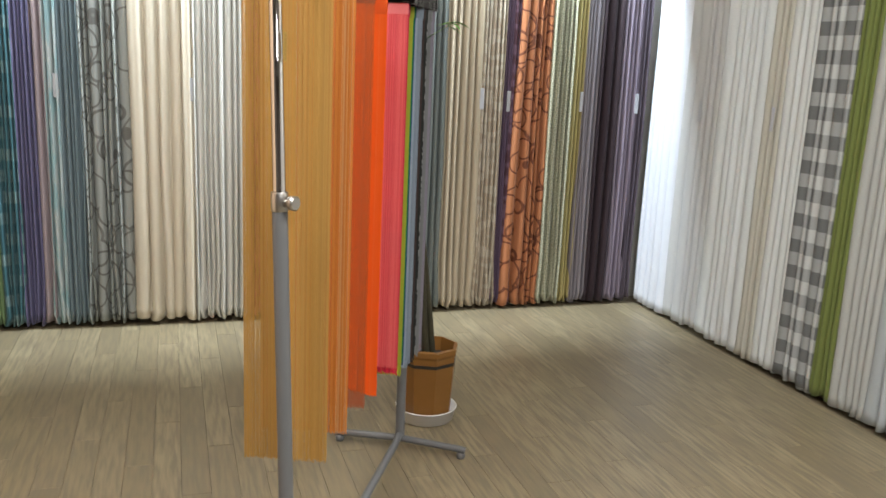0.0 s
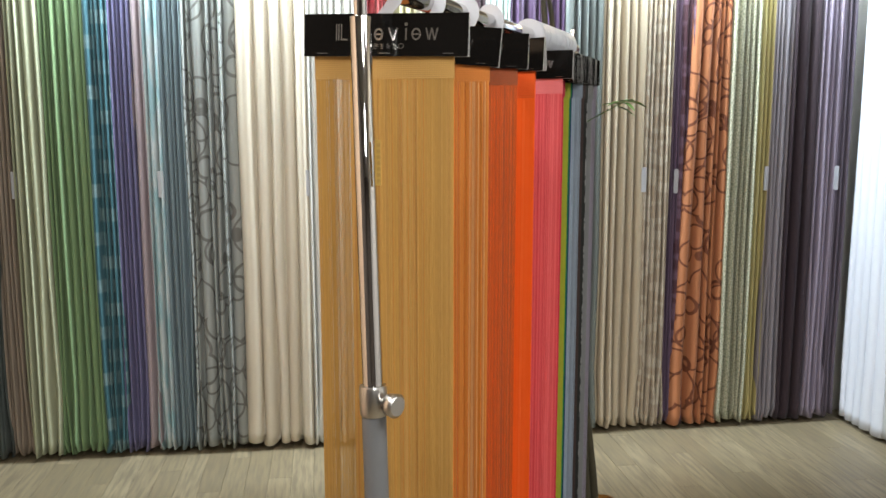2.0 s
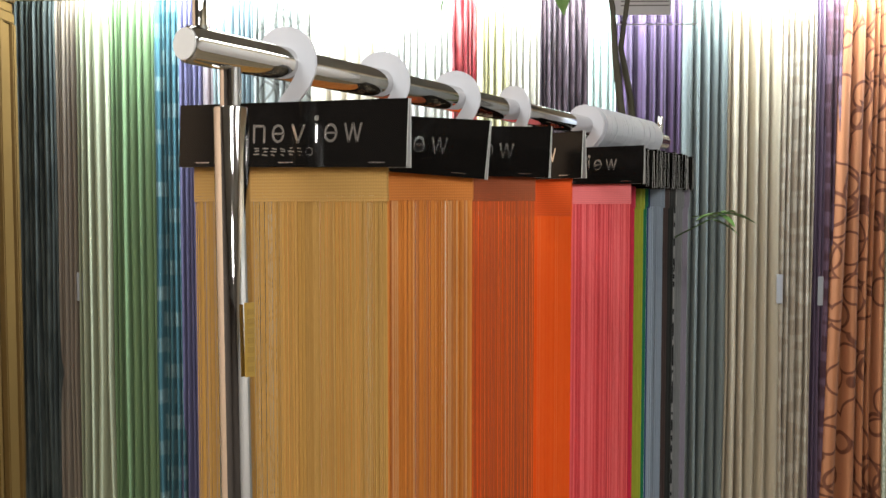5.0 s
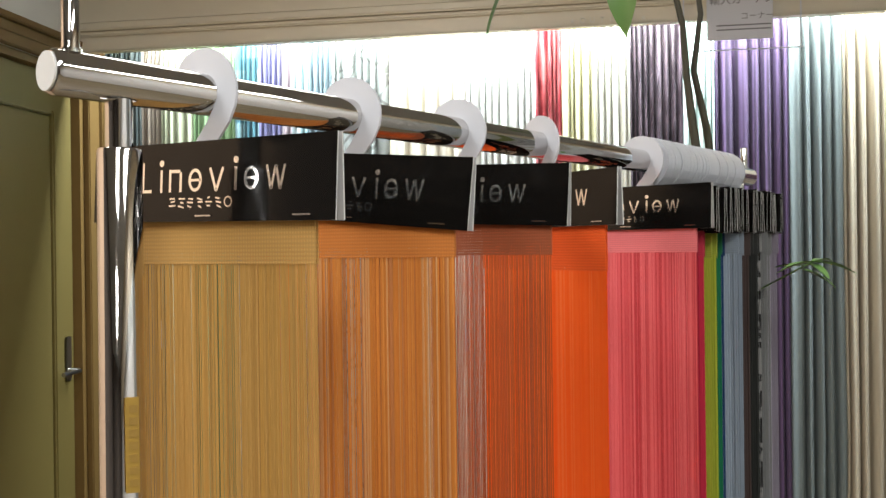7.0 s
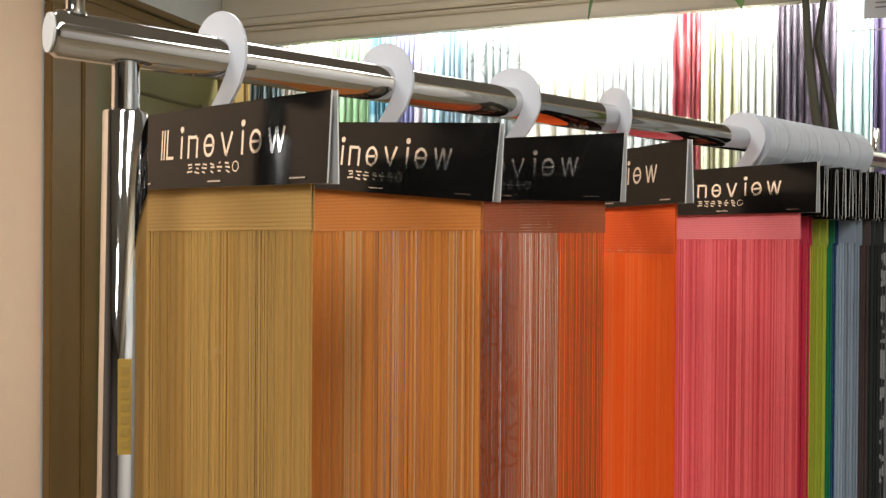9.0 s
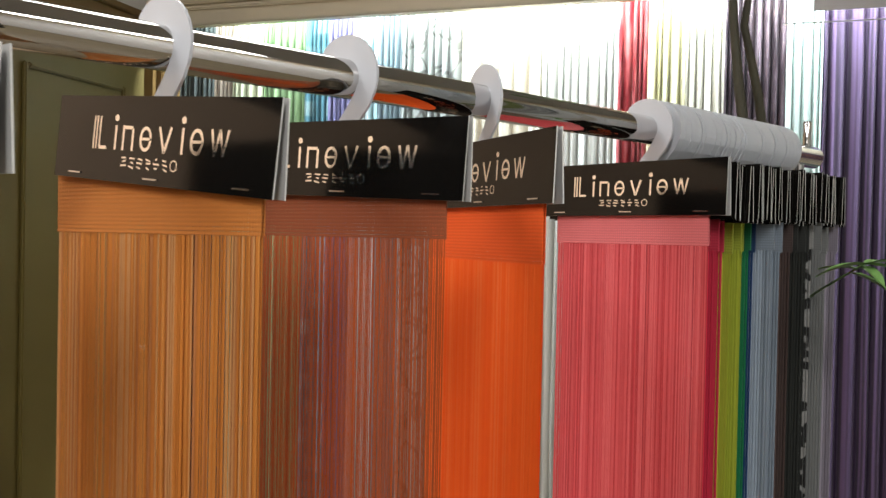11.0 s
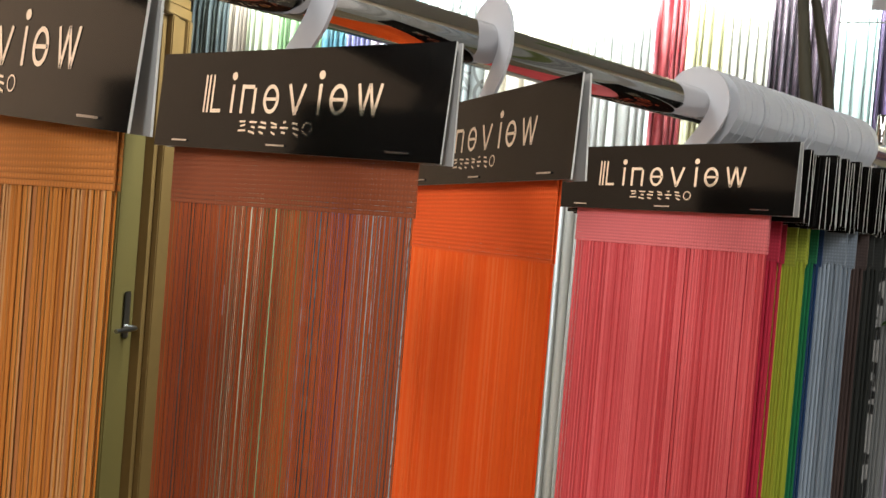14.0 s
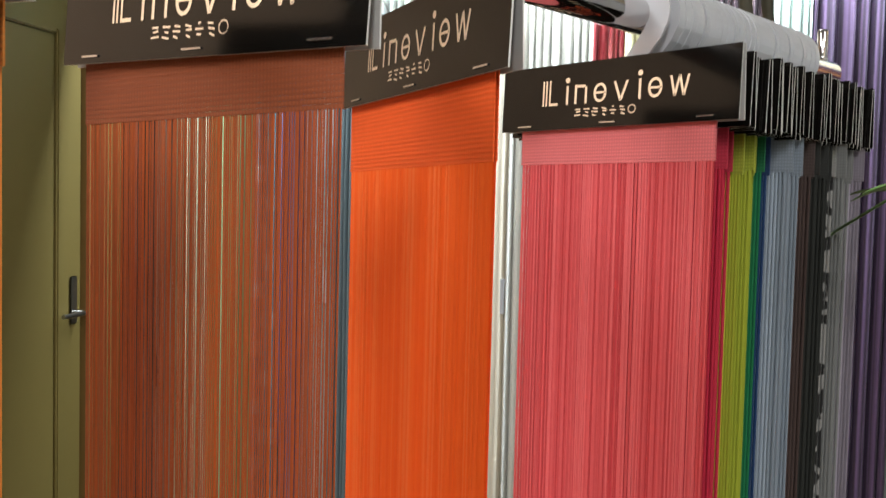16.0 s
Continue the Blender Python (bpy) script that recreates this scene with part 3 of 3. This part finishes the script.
def card_mesh(name, tilt, inner):
    """A thin card with pale cut edges and an unprinted inner side, its top edge at the origin."""
    t = 0.0011
    v, f, s = [], [], []
    for x in (-CW / 2, CW / 2):
        for y in (-t / 2, t / 2):
            for z in (-CH, 0):
                v.append((x, y + tilt * z, z))
    f = [(0, 1, 3, 2), (4, 6, 7, 5), (0, 4, 5, 1), (2, 3, 7, 6), (0, 2, 6, 4), (1, 5, 7, 3)]
    return mesh_of(name, v, f, [M_black_card, M_edge, inner], [1, 1, 0 if tilt > 0 else 2, 2 if tilt > 0 else 0, 1, 0])


def hook_mesh(thick):
    """A flat plastic hook in the plane of the card; the rail's centre is at the origin."""
    path = []
    for k in range(19):
        a = radians(188 - 206 * k / 18)
        path.append((0.0232 * math.cos(a), 0.0232 * math.sin(a), 0.0055 + 0.0036 * min(1, k / 6)))
    path += [(0.0175, -0.0165, 0.0088), (0.009, -0.027, 0.0080), (0.000, -0.036, 0.0072), (-0.005, -0.044, 0.0072)]
    v, f = [], []
    for i, (x, z, w) in enumerate(path):
        a, b = path[max(i - 1, 0)], path[min(i + 1, len(path) - 1)]
        d = Vector((b[0] - a[0], b[1] - a[1])).normalized()
        for y in (-thick / 2, thick / 2):
            v += [(x - d.y * w, y, z + d.x * w), (x + d.y * w, y, z - d.x * w)]
    for i in range(len(path) - 1):
        p, q = 4 * i, 4 * i + 4
        f += [(p, q, q + 1, p + 1), (p + 2, p + 3, q + 3, q + 2), (p, p + 2, q + 2, q), (p + 1, q + 1, q + 3, p + 3)]
    f += [(0, 1, 3, 2), (4 * len(path) - 4, 4 * len(path) - 2, 4 * len(path) - 1, 4 * len(path) - 3)]
    return mesh_of("hook", v, f, M_plastic)


def ring(cx, cz, rx, rz, w, gap=0.0, steps=18):
    """Quads of a flat oval ring."""
    v, f = [], []
    n = steps if not gap else steps - 2
    for k in range(n + (1 if gap else 0)):
        a = 2 * math.pi * k / steps
        v += [(cx + rx * math.cos(a), cz + rz * math.sin(a)), (cx + (rx - w) * math.cos(a), cz + (rz - w) * math.sin(a))]
    for k in range(n):
        p, q = 2 * k, (2 * k + 2) % len(v)
        f.append((p, q, q + 1, p + 1))
    return v, f


def bar(x0, z0, x1, z1, w):
    d = Vector((x1 - x0, z1 - z0)).normalized() * w / 2
    return [(x0 - d.y, z0 + d.x), (x0 + d.y, z0 - d.x), (x1 + d.y, z1 - d.x), (x1 - d.y, z1 + d.x)], [(0, 1, 2, 3)]


def flat_mesh(name, shapes, mat, y):
    v, f = [], []
    for sv, sf in shapes:
        o = len(v)
        v += [(x, y, z) for x, z in sv]
        f += [tuple(o + k for k in q) for q in sf]
    return mesh_of(name, v, f, mat)


def mark_meshes():
    """The printed mark: plain strokes, dots and rings, and a row of small bars below."""
    zb, zx, zt, w = -0.0355, -0.0193, -0.0125, 0.0022
    mid = (zb + zx) / 2
    L = [bar(x, zb, x, zt - 0.001, w * 0.75) for x in (-0.0683, -0.0650, -0.0612)]
    L += [bar(-0.0603, zb + w / 2, -0.0525, zb + w / 2, w)]
    for x in (-0.0424, 0.0296):
        L += [bar(x, zb, x, zx, w), ring(x, zt - 0.002, 0.0023, 0.0023, 0.0022)]
    L += [bar(-0.0335, zb, -0.0335, zx, w), bar(-0.0229, zb, -0.0229, zx - 0.002, w), bar(-0.0324, zx - 0.0012, -0.0236, zx - 0.0014, w)]
    for x in (-0.0087, 0.0436):
        L += [ring(x, mid, 0.0065, 0.0081, w), bar(x - 0.0042, mid, x + 0.0058, mid, w * 0.8)]
    L += [bar(0.0056, zx, 0.0117, zb, w), bar(0.0178, zx, 0.0117, zb, w)]
    L += [bar(0.0573 + 0.0039 * k, zx if k % 2 == 0 else zb, 0.0573 + 0.0039 * (k + 1), zb if k % 2 == 0 else zx, w * 0.85) for k in range(4)]
    S = []
    rnd = random.Random(3)
    for k in range(6):
        sx = -0.034 + k * 0.0088
        for j in range(3):
            S.append(bar(sx + rnd.uniform(0, 0.003), -0.0402 - 0.0026 * j, sx + rnd.uniform(0.0045, 0.0070), -0.0402 - 0.0026 * j - rnd.uniform(-0.001, 0.0015), 0.0011))
    S.append(ring(0.0230, -0.0430, 0.0037, 0.0037, 0.0008))
    return [flat_mesh("mark_stroke", [q], M_print, 0) for q in L], flat_mesh("print_bar", S, M_print, 0)


def yarn_mesh(n, width, z1, seed, thick, layers=2, second=0.62, loose=0.0002, loose_at=0.17):
    """Hanging yarns from z = 0 down to z1, each a thin four-sided strand."""
    rnd = random.Random(seed)
    v, f = [], []
    levels = (0.0, 0.18, 0.45, 0.75, 1.0)
    for layer in range(layers):
        y0 = layer * 0.0022 - 0.0003
        count = n if layer == 0 else int(n * second)
        for k in range(count):
            x0 = -width / 2 + width * (k + rnd.uniform(0.5 - loose_at, 0.5 + loose_at)) / count
            ph, am, end = rnd.uniform(0, 6.3), rnd.uniform(0.0, loose), z1 + rnd.uniform(0, 0.01)
            w = thick * rnd.uniform(0.85, 1.15) / 2
            o = len(v)
            yy = y0 + rnd.uniform(-0.0002, 0.0002)
            for s in levels:
                x = x0 + am * math.sin(ph + 4 * s) * s ** 0.5
                z = s * end
                v += [(x - w, yy, z), (x, yy - w * 0.22, z), (x + w, yy, z), (x, yy + w * 0.22, z)]
            for j in range(len(levels) - 1):
                for c in range(4):
                    c2 = (c + 1) % 4
                    f.append((o + 4 * j + c, o + 4 * j + 4 + c, o + 4 * j + 4 + c2, o + 4 * j + c2))
    return v, f


def net_mesh(n, width, height, seed, thick, layers):
    """The woven heading: upright yarns crossed by flat wefts, with small holes left between them."""
    v, f = yarn_mesh(n, width, -height, seed, thick, layers, 1.0, 0.0001, 0.05)
    pitch = 0.0026
    for layer in range(layers):
        y = layer * 0.0022 - 0.0003
        for k in range(int(height / pitch)):
            z, h, d, x = -height + (k + 0.5) * pitch, 0.00121, 0.00035, width / 2 + 0.001
            o = len(v)
            v += [(sx * x, y + sy * d, z + sz * h) for sx in (-1, 1) for sy in (-1, 1) for sz in (-1, 1)]
            f += [(o, o + 1, o + 3, o + 2), (o + 4, o + 6, o + 7, o + 5), (o, o + 4, o + 5, o + 1), (o + 2, o + 3, o + 7, o + 6), (o, o + 2, o + 6, o + 4), (o + 1, o + 5, o + 7, o + 3)]
    return v, f


FRONT_CARD, BACK_CARD = card_mesh("card_front", 0.04, M_inner), card_mesh("card_back", -0.04, M_inner)
PACKED_FRONT, PACKED_BACK = card_mesh("card_front", 0.045, M_black_card), card_mesh("card_back", -0.045, M_black_card)
MARK, BARS = mark_meshes()
HOOK, HOOK_THICK = hook_mesh(0.0022), hook_mesh(0.0105)
STAPLE = box_mesh("staple", (-0.0075, -0.0006, -0.0005), (0.0075, 0.0, 0.0005), M_staple)
BAND = 0.034


def sample(at, angle, band_mat, yarn_mat, bottom, n, thick, seed, label, hook=None, layers=1, shift=0.0, top=1.5745, marked=True, SW=0.191, slip=0.0, second=0.9, band=BAND, roll=0.0):
    ob = tagged(new("yarn_curtain_sample"), label, "curtain sample", "samples on the rack")
    if isinstance(at, float):
        p = R0 + RD * at
        at = (p.x, p.y)
    ob.matrix_world = pose(at[0], at[1], top, 0, 0, angle)
    lean = pose(0, 0, 0, 0, -roll)
    way = Vector((math.cos(radians(angle)), math.sin(radians(angle))))
    gap = Vector(at) - R0.xy
    over = -gap.cross(RD.xy) / way.cross(RD.xy)  # where the rail crosses the card's line
    card = part("card_front", FRONT_CARD if marked else PACKED_FRONT, ob, lean @ pose(shift, -0.0022, 0), "glossy black header card with pale edges")
    part("card_back", BACK_CARD if marked else PACKED_BACK, ob, lean @ pose(shift, 0.0022, 0))
    part("hook", hook or HOOK, ob, pose(over, 0, RZ - top), "milky white plastic hook")
    if marked:
        tilt = math.degrees(math.atan(0.04))
        for stroke in MARK:
            part("mark_stroke", stroke, card, pose(0, -0.0008, 0, -tilt))
        part("print_bar", BARS, card, pose(0, -0.0008, 0, -tilt))
        for sx in (-0.088, 0.0, 0.088):
            part("staple", STAPLE, card, pose(sx, -0.0008 - 0.04 * 0.053, -0.0525))
    z0 = -CH + 0.004
    if marked:
        v, f = net_mesh(n, SW - 0.004, band + 0.02, seed + 500, thick, layers)
        part("heading_band", mesh_of("heading_band", [(x + shift + slip, y, z + z0 + 0.02) for x, y, z in v], f, band_mat), ob)
    else:
        part("heading_band", box_mesh("heading_band", (-SW / 2 + shift + slip, -0.0009, z0 - band - 0.002), (SW / 2 + shift + slip, 0.0009, z0 + 0.02), band_mat, 0.0003), ob)
    v, f = yarn_mesh(n, SW - 0.004, bottom - top - z0 + band, seed, thick, layers, second)
    me = mesh_of("fringe", [(x + shift + slip, y, z + z0 - band) for x, y, z in v], f, yarn_mat)
    tagged(part("fringe", me, ob), kind="stuff")
    return ob


OCHRE = (0.41, 0.23, 0.06)
sample((0.813, 2.070), -21.0, band_cloth("ochre_band", (0.44, 0.25, 0.064)), threads("ochre_yarn", [(0.44, 0.25, 0.064), (0.42, 0.235, 0.058), (0.46, 0.27, 0.075), OCHRE, (0.38, 0.215, 0.058), (0.45, 0.25, 0.058)]), 0.43, 104, 0.00128, 1, "ochre string curtain sample under a black header card", layers=2, second=1.022, roll=-1.0, SW=0.199, slip=-0.004)
sample((0.883, 2.192), -19.8, band_cloth("orange_brown_band", (0.52, 0.17, 0.024)), threads("orange_brown_yarn", [(0.55, 0.19, 0.03), (0.57, 0.22, 0.045), (0.51, 0.175, 0.028), (0.55, 0.27, 0.10), (0.44, 0.165, 0.05), (0.53, 0.18, 0.03)]), 0.44, 104, 0.00154, 2, "orange-brown string curtain sample under a black header card", layers=2, second=1.03, SW=0.220, slip=-0.013, roll=-5.0, top=1.5765)
sample((0.9535, 2.315), -19.8, band_cloth("rust_brown_band", (0.27, 0.062, 0.016)), threads("rust_brown_yarn", [(0.38, 0.078, 0.015), (0.34, 0.07, 0.015), (0.40, 0.082, 0.015), (0.32, 0.072, 0.022), (0.37, 0.073, 0.014), (0.33, 0.068, 0.017)]), 0.45, 122, 0.00124, 3, "rust-brown string curtain sample under a black header card", SW=0.200, slip=-0.0025, roll=-2.2, top=1.5765)
sample((1.0295, 2.436), -47.0, band_cloth("orange_band", (0.93, 0.115, 0.008)), threads("orange_yarn", [(0.94, 0.125, 0.010), (0.92, 0.115, 0.008), (0.94, 0.135, 0.015), (0.94, 0.17, 0.035)]), 0.445, 118, 0.00225, 4, "bright orange string curtain sample turned on the rail", layers=2, second=1.015, band=0.05, SW=0.205, slip=-0.006)
sample((1.131, 2.654), -29.5, band_cloth("pink_red_band", (0.74, 0.18, 0.19)), threads("pink_red_yarn", [(0.70, 0.115, 0.125), (0.64, 0.09, 0.10), (0.74, 0.14, 0.15), (0.68, 0.11, 0.12), (0.56, 0.06, 0.07)]), 0.43, 106, 0.00146, 5, "pink-red string curtain sample under a black header card", layers=2, second=1.03)

BUNCH = [("crimson", (0.62, 0.03, 0.07), 3), ("lime", (0.40, 0.46, 0.04), 4), ("green", (0.015, 0.21, 0.08), 1), ("deep_blue", (0.013, 0.05, 0.15), 1), ("pale_blue_grey", (0.28, 0.34, 0.41), 4),
         ("brown", (0.075, 0.05, 0.045), 2), ("charcoal", (0.03, 0.033, 0.03), 5), ("black_white", (0.36, 0.36, 0.35), 1), ("grey", (0.24, 0.25, 0.25), 4), ("lilac_grey", (0.30, 0.27, 0.33), 2)]
rows = [(nm, col) for nm, col, count in BUNCH for _ in range(count)]
made = {}
rnd = random.Random(11)
for k, (nm, col) in enumerate(rows):
    if nm not in made:
        made[nm] = (band_cloth(nm + "_band", shade(col, 0.78)), threads(nm + "_yarn", [col, shade(col, 0.8), shade(col, 1.2)], dashes=nm == "black_white"))
    plain_name = nm.replace("_", " ")
    sample(0.796 + 0.259 * k / (len(rows) - 1), -28.0 + rnd.uniform(-3.5, 3.5), *made[nm], 0.40 + rnd.uniform(-0.02, 0.02), 66, 0.0027, 50 + k, f"{plain_name} string curtain sample packed close on the rack",
           HOOK_THICK, 1, rnd.uniform(-0.004, 0.004) + {"crimson": 0.003, "lime": 0.005, "green": 0.003, "deep_blue": 0.003}.get(nm, 0.0) - 0.028, 1.572 + rnd.uniform(-0.004, 0.003), marked=False, SW=0.192 if k < 9 else 0.212 if nm == "black_white" else 0.219)

# ---- potted plant ----
PX, PY = 1.493, 3.19
saucer = tagged(part("saucer", lathe_mesh("saucer", [(0.092, 0.0), (0.104, 0.004), (0.116, 0.052), (0.120, 0.054), (0.117, 0.057), (0.111, 0.052), (0.1, 0.012), (0.0, 0.012)], M_saucer, 40), m=pose(PX, PY, 0)), "white plastic saucer under the wooden pot", "saucer")
plant = tagged(new("potted_plant"), "tall thin-stemmed plant in an eight-sided wooden pot", "potted plant")
plant.matrix_world = pose(PX, PY, 0.0125)
pot = part("pot", lathe_mesh("pot", [(0.0, 0.0), (0.097, 0.0), (0.113, 0.256), (0.118, 0.268), (0.118, 0.286), (0.105, 0.289), (0.098, 0.222), (0.0, 0.217)], M_pot, 8, False), plant, label="varnished cedar pot with a black band")
part("band", lathe_mesh("band", [(0.1095, 0.222), (0.1125, 0.222), (0.1133, 0.235), (0.1103, 0.235)], M_black, 8, False), pot)
part("mulch", lathe_mesh("mulch", [(0.0, 0.212), (0.094, 0.220), (0.088, 0.232), (0.045, 0.242), (0.0, 0.240)], M_mulch, 24), pot)


def stem(points, r0, r1):
    taper = [r0 + (r1 * 1.7 - r0) * i / 9 for i in range(10)] + [r1 * 1.5, r1 * 1.2, r1]
    return tube_mesh("stem", points, taper, M_bark, 10)


def swing(a, b, n, wob, ph):
    a, b = Vector(a), Vector(b)
    return [a.lerp(b, i / (n - 1)) + Vector((wob * math.sin(ph + 5 * i / n), wob * math.cos(ph + 4 * i / n), 0)) * min(1, i / 2) for i in range(n)]


TOP = Vector((-0.238, -0.288, 1.672))
part("stem", stem(swing((-0.01, 0, 0.24), TOP, 9, 0.008, 0.3) + [TOP + Vector((-0.016, 0, 0.08)), TOP + Vector((-0.021, 0, 0.16)), TOP + Vector((-0.043, 0, 0.26)), TOP + Vector((-0.06, 0, 0.5))], 0.015, 0.0034), plant)
part("stem", stem(swing((0.02, 0.018, 0.24), TOP + Vector((0.012, 0.012, 0)), 9, 0.008, 2.4) + [TOP + Vector((-0.004, 0.01, 0.09)), TOP + Vector((0.008, 0.01, 0.18)), TOP + Vector((-0.002, 0.01, 0.27)), TOP + Vector((0.02, 0.0, 0.5))], 0.014, 0.0030), plant)


def leaf_mesh(length, width, droop):
    v, f = [], []
    n = 9
    for i in range(n):
        s = i / (n - 1)
        w = width * math.sin(math.pi * (0.04 + 0.96 * s) ** 0.8) ** 0.9 * 0.5 + 0.0004
        for side in (-1, -0.5, 0, 0.5, 1):
            v.append((s * length, side * w, -droop * length * s * s + 0.35 * w * abs(side) + 0.01 * length * math.sin(9 * s) * side))
    for i in range(n - 1):
        for j in range(4):
            p = 5 * i + j
            f.append((p, p + 5, p + 6, p + 1))
    m = len(v)
    v += [(x, y, z - 0.0006) for x, y, z in v]
    f += [tuple(m + k for k in q[::-1]) for q in f]
    return mesh_of("leaf", v, f, M_leaf, smooth=True)


def twig_of_leaves(base, tip, leaves):
    base, tip = Vector(base), Vector(tip)
    tw = part("twig", tube_mesh("twig", [base, base.lerp(tip, 0.5) + Vector((0, 0, 0.012)), tip], [0.0018, 0.0014, 0.0011], M_leaf, 8), plant)
    for s, yaw, pitch, length, width in leaves:
        part("leaf", leaf_mesh(length, width, 0.25), tw, Matrix.Translation(base.lerp(tip, s)) @ pose(0, 0, 0, 0, pitch, yaw))


H = Vector((-PX, -PY, -0.0125))
twig_of_leaves(Vector((1.302, 2.955, 1.37)) + H, Vector((1.358, 2.64, 1.474)) + H, [(1.0, 5, 2, 0.055, 0.014), (1.0, 182, 4, 0.045, 0.015), (0.97, -60, 14, 0.036, 0.014), (0.94, 150, -12, 0.038, 0.012), (1.0, 40, -14, 0.04, 0.011), (0.9, -20, 16, 0.045, 0.014)])
twig_of_leaves(TOP + Vector((-0.04, 0, 0.33)), Vector((1.142, 2.90, 1.948)) + H, [(1.0, 250, 84, 0.112, 0.05), (0.8, 150, -10, 0.12, 0.04), (0.9, 220, -20, 0.10, 0.04)])
twig_of_leaves(TOP + Vector((-0.04, 0, 0.38)), Vector((0.975, 2.90, 1.955)) + H, [(1.0, 180, 52, 0.13, 0.024), (0.45, 200, 72, 0.085, 0.018), (0.85, 120, -15, 0.12, 0.04), (0.9, 230, -10, 0.12, 0.04)])
twig_of_leaves(TOP + Vector((0.02, 0, 0.42)), Vector((1.4, 2.92, 2.19)) + H, [(1.0, 20, 10, 0.13, 0.045), (0.8, 80, 0, 0.12, 0.045), (0.9, -40, 20, 0.12, 0.04)])

# ---- hanging shop sign ----
board = tagged(new("hanging_sign"), "white paper sign with grey Japanese lettering hung by clear strips", "sign")
board.matrix_world = pose(1.486, 4.392, 2.16)
part("sheet", box_mesh("sheet", (0, -0.0015, 0), (0.206, 0, 0.30), M_acrylic), board)
part("strip", box_mesh("strip", (-0.08, 0.0005, -0.034), (0.30, 0.0015, -0.030), M_acrylic), board)
for sx in (-0.075, 0.29):
    part("hanger", box_mesh("hanger", (sx, 0.0005, -0.029), (sx + 0.004, 0.0015, 0.30), M_acrylic), board)


def lettering(text, size, mat, m, parent, name="lettering"):
    cu = bpy.data.curves.new(name, "FONT")
    cu.body, cu.size, cu.extrude = text, size, 0.0002
    cu.materials.append(mat)
    return part(name, cu, parent, m)


lettering("輸入カーテン", 0.034, M_ink, pose(0.008, -0.002, 0.118, 90), board)
lettering("コーナー", 0.026, M_ink, pose(0.105, -0.002, 0.066, 90), board)
for k in range(2):
    part("print_bar", box_mesh("print_bar", (0.03, -0.0022, 0.045 - 0.014 * k), (0.2, -0.0017, 0.049 - 0.014 * k), M_ink), board)

# ---- letters on the pelmet ----
M_letter = plain("cream_letter", (0.80, 0.76, 0.66), 0.5, vary=0.03)
sign = tagged(new("letter_sign"), "raised cream letters between stars on the pelmet", "letters")
sign.matrix_world = pose(1.043, 4.4195, 2.247)
for k, ch in enumerate("★OUTLET★"):
    ob = lettering(ch, 0.026 if ch != "★" else 0.02, M_letter, pose(0.0335 * k, -0.003, 0, 90), sign, "letter" if ch != "★" else "star")
    ob.data.extrude = 0.0028

# ---- floor planks ----
PLANK_W, PLANK_L = 0.09, 0.91
floor = tagged(new("floor"), "grey-beige oak plank floor with visible grain", "floor", kind="structure")


def plank(w, l):
    e = 0.0008
    v = [(0, 0, -0.012), (w, 0, -0.012), (w, l, -0.012), (0, l, -0.012), (0, 0, -e), (w, 0, -e), (w, l, -e), (0, l, -e), (e, e, 0), (w - e, e, 0), (w - e, l - e, 0), (e, l - e, 0)]
    f = [(0, 1, 5, 4), (1, 2, 6, 5), (2, 3, 7, 6), (3, 0, 4, 7), (4, 5, 9, 8), (5, 6, 10, 9), (6, 7, 11, 10), (7, 4, 8, 11), (8, 9, 10, 11)]
    return v, f


PLANK = mesh_of("plank", *plank(PLANK_W - 0.0007, PLANK_L - 0.0007), M_floor)
restv, restf = [], []
cols = int((XR - XL) / PLANK_W) + 1
for c in range(cols):
    x = XL + c * PLANK_W
    w = min(PLANK_W, XR - x)
    y = YF + (c * 0.37 % 1) * PLANK_L - PLANK_L
    while y < YB:
        y0, y1 = max(y, YF), min(y + PLANK_L, YB)
        if y1 - y0 > 0.01 and w > 0.005:
            whole = y1 - y0 > PLANK_L - 1e-6 and w > PLANK_W - 1e-6
            if y > 1.5:
                me = PLANK if whole else mesh_of("plank", *plank(w - 0.0007, y1 - y0 - 0.0007), M_floor)
                part("plank", me, floor, pose(x, y0, 0))
            else:
                v, f = plank(w - 0.0007, y1 - y0 - 0.0007)
                o = len(restv)
                restv += [(p + x, q + y0, d) for p, q, d in v]
                restf += [tuple(o + k for k in q) for q in f]
        y += PLANK_L
tagged(part("far_planks", mesh_of("far_planks", restv, restf, M_floor), floor), kind="stuff")
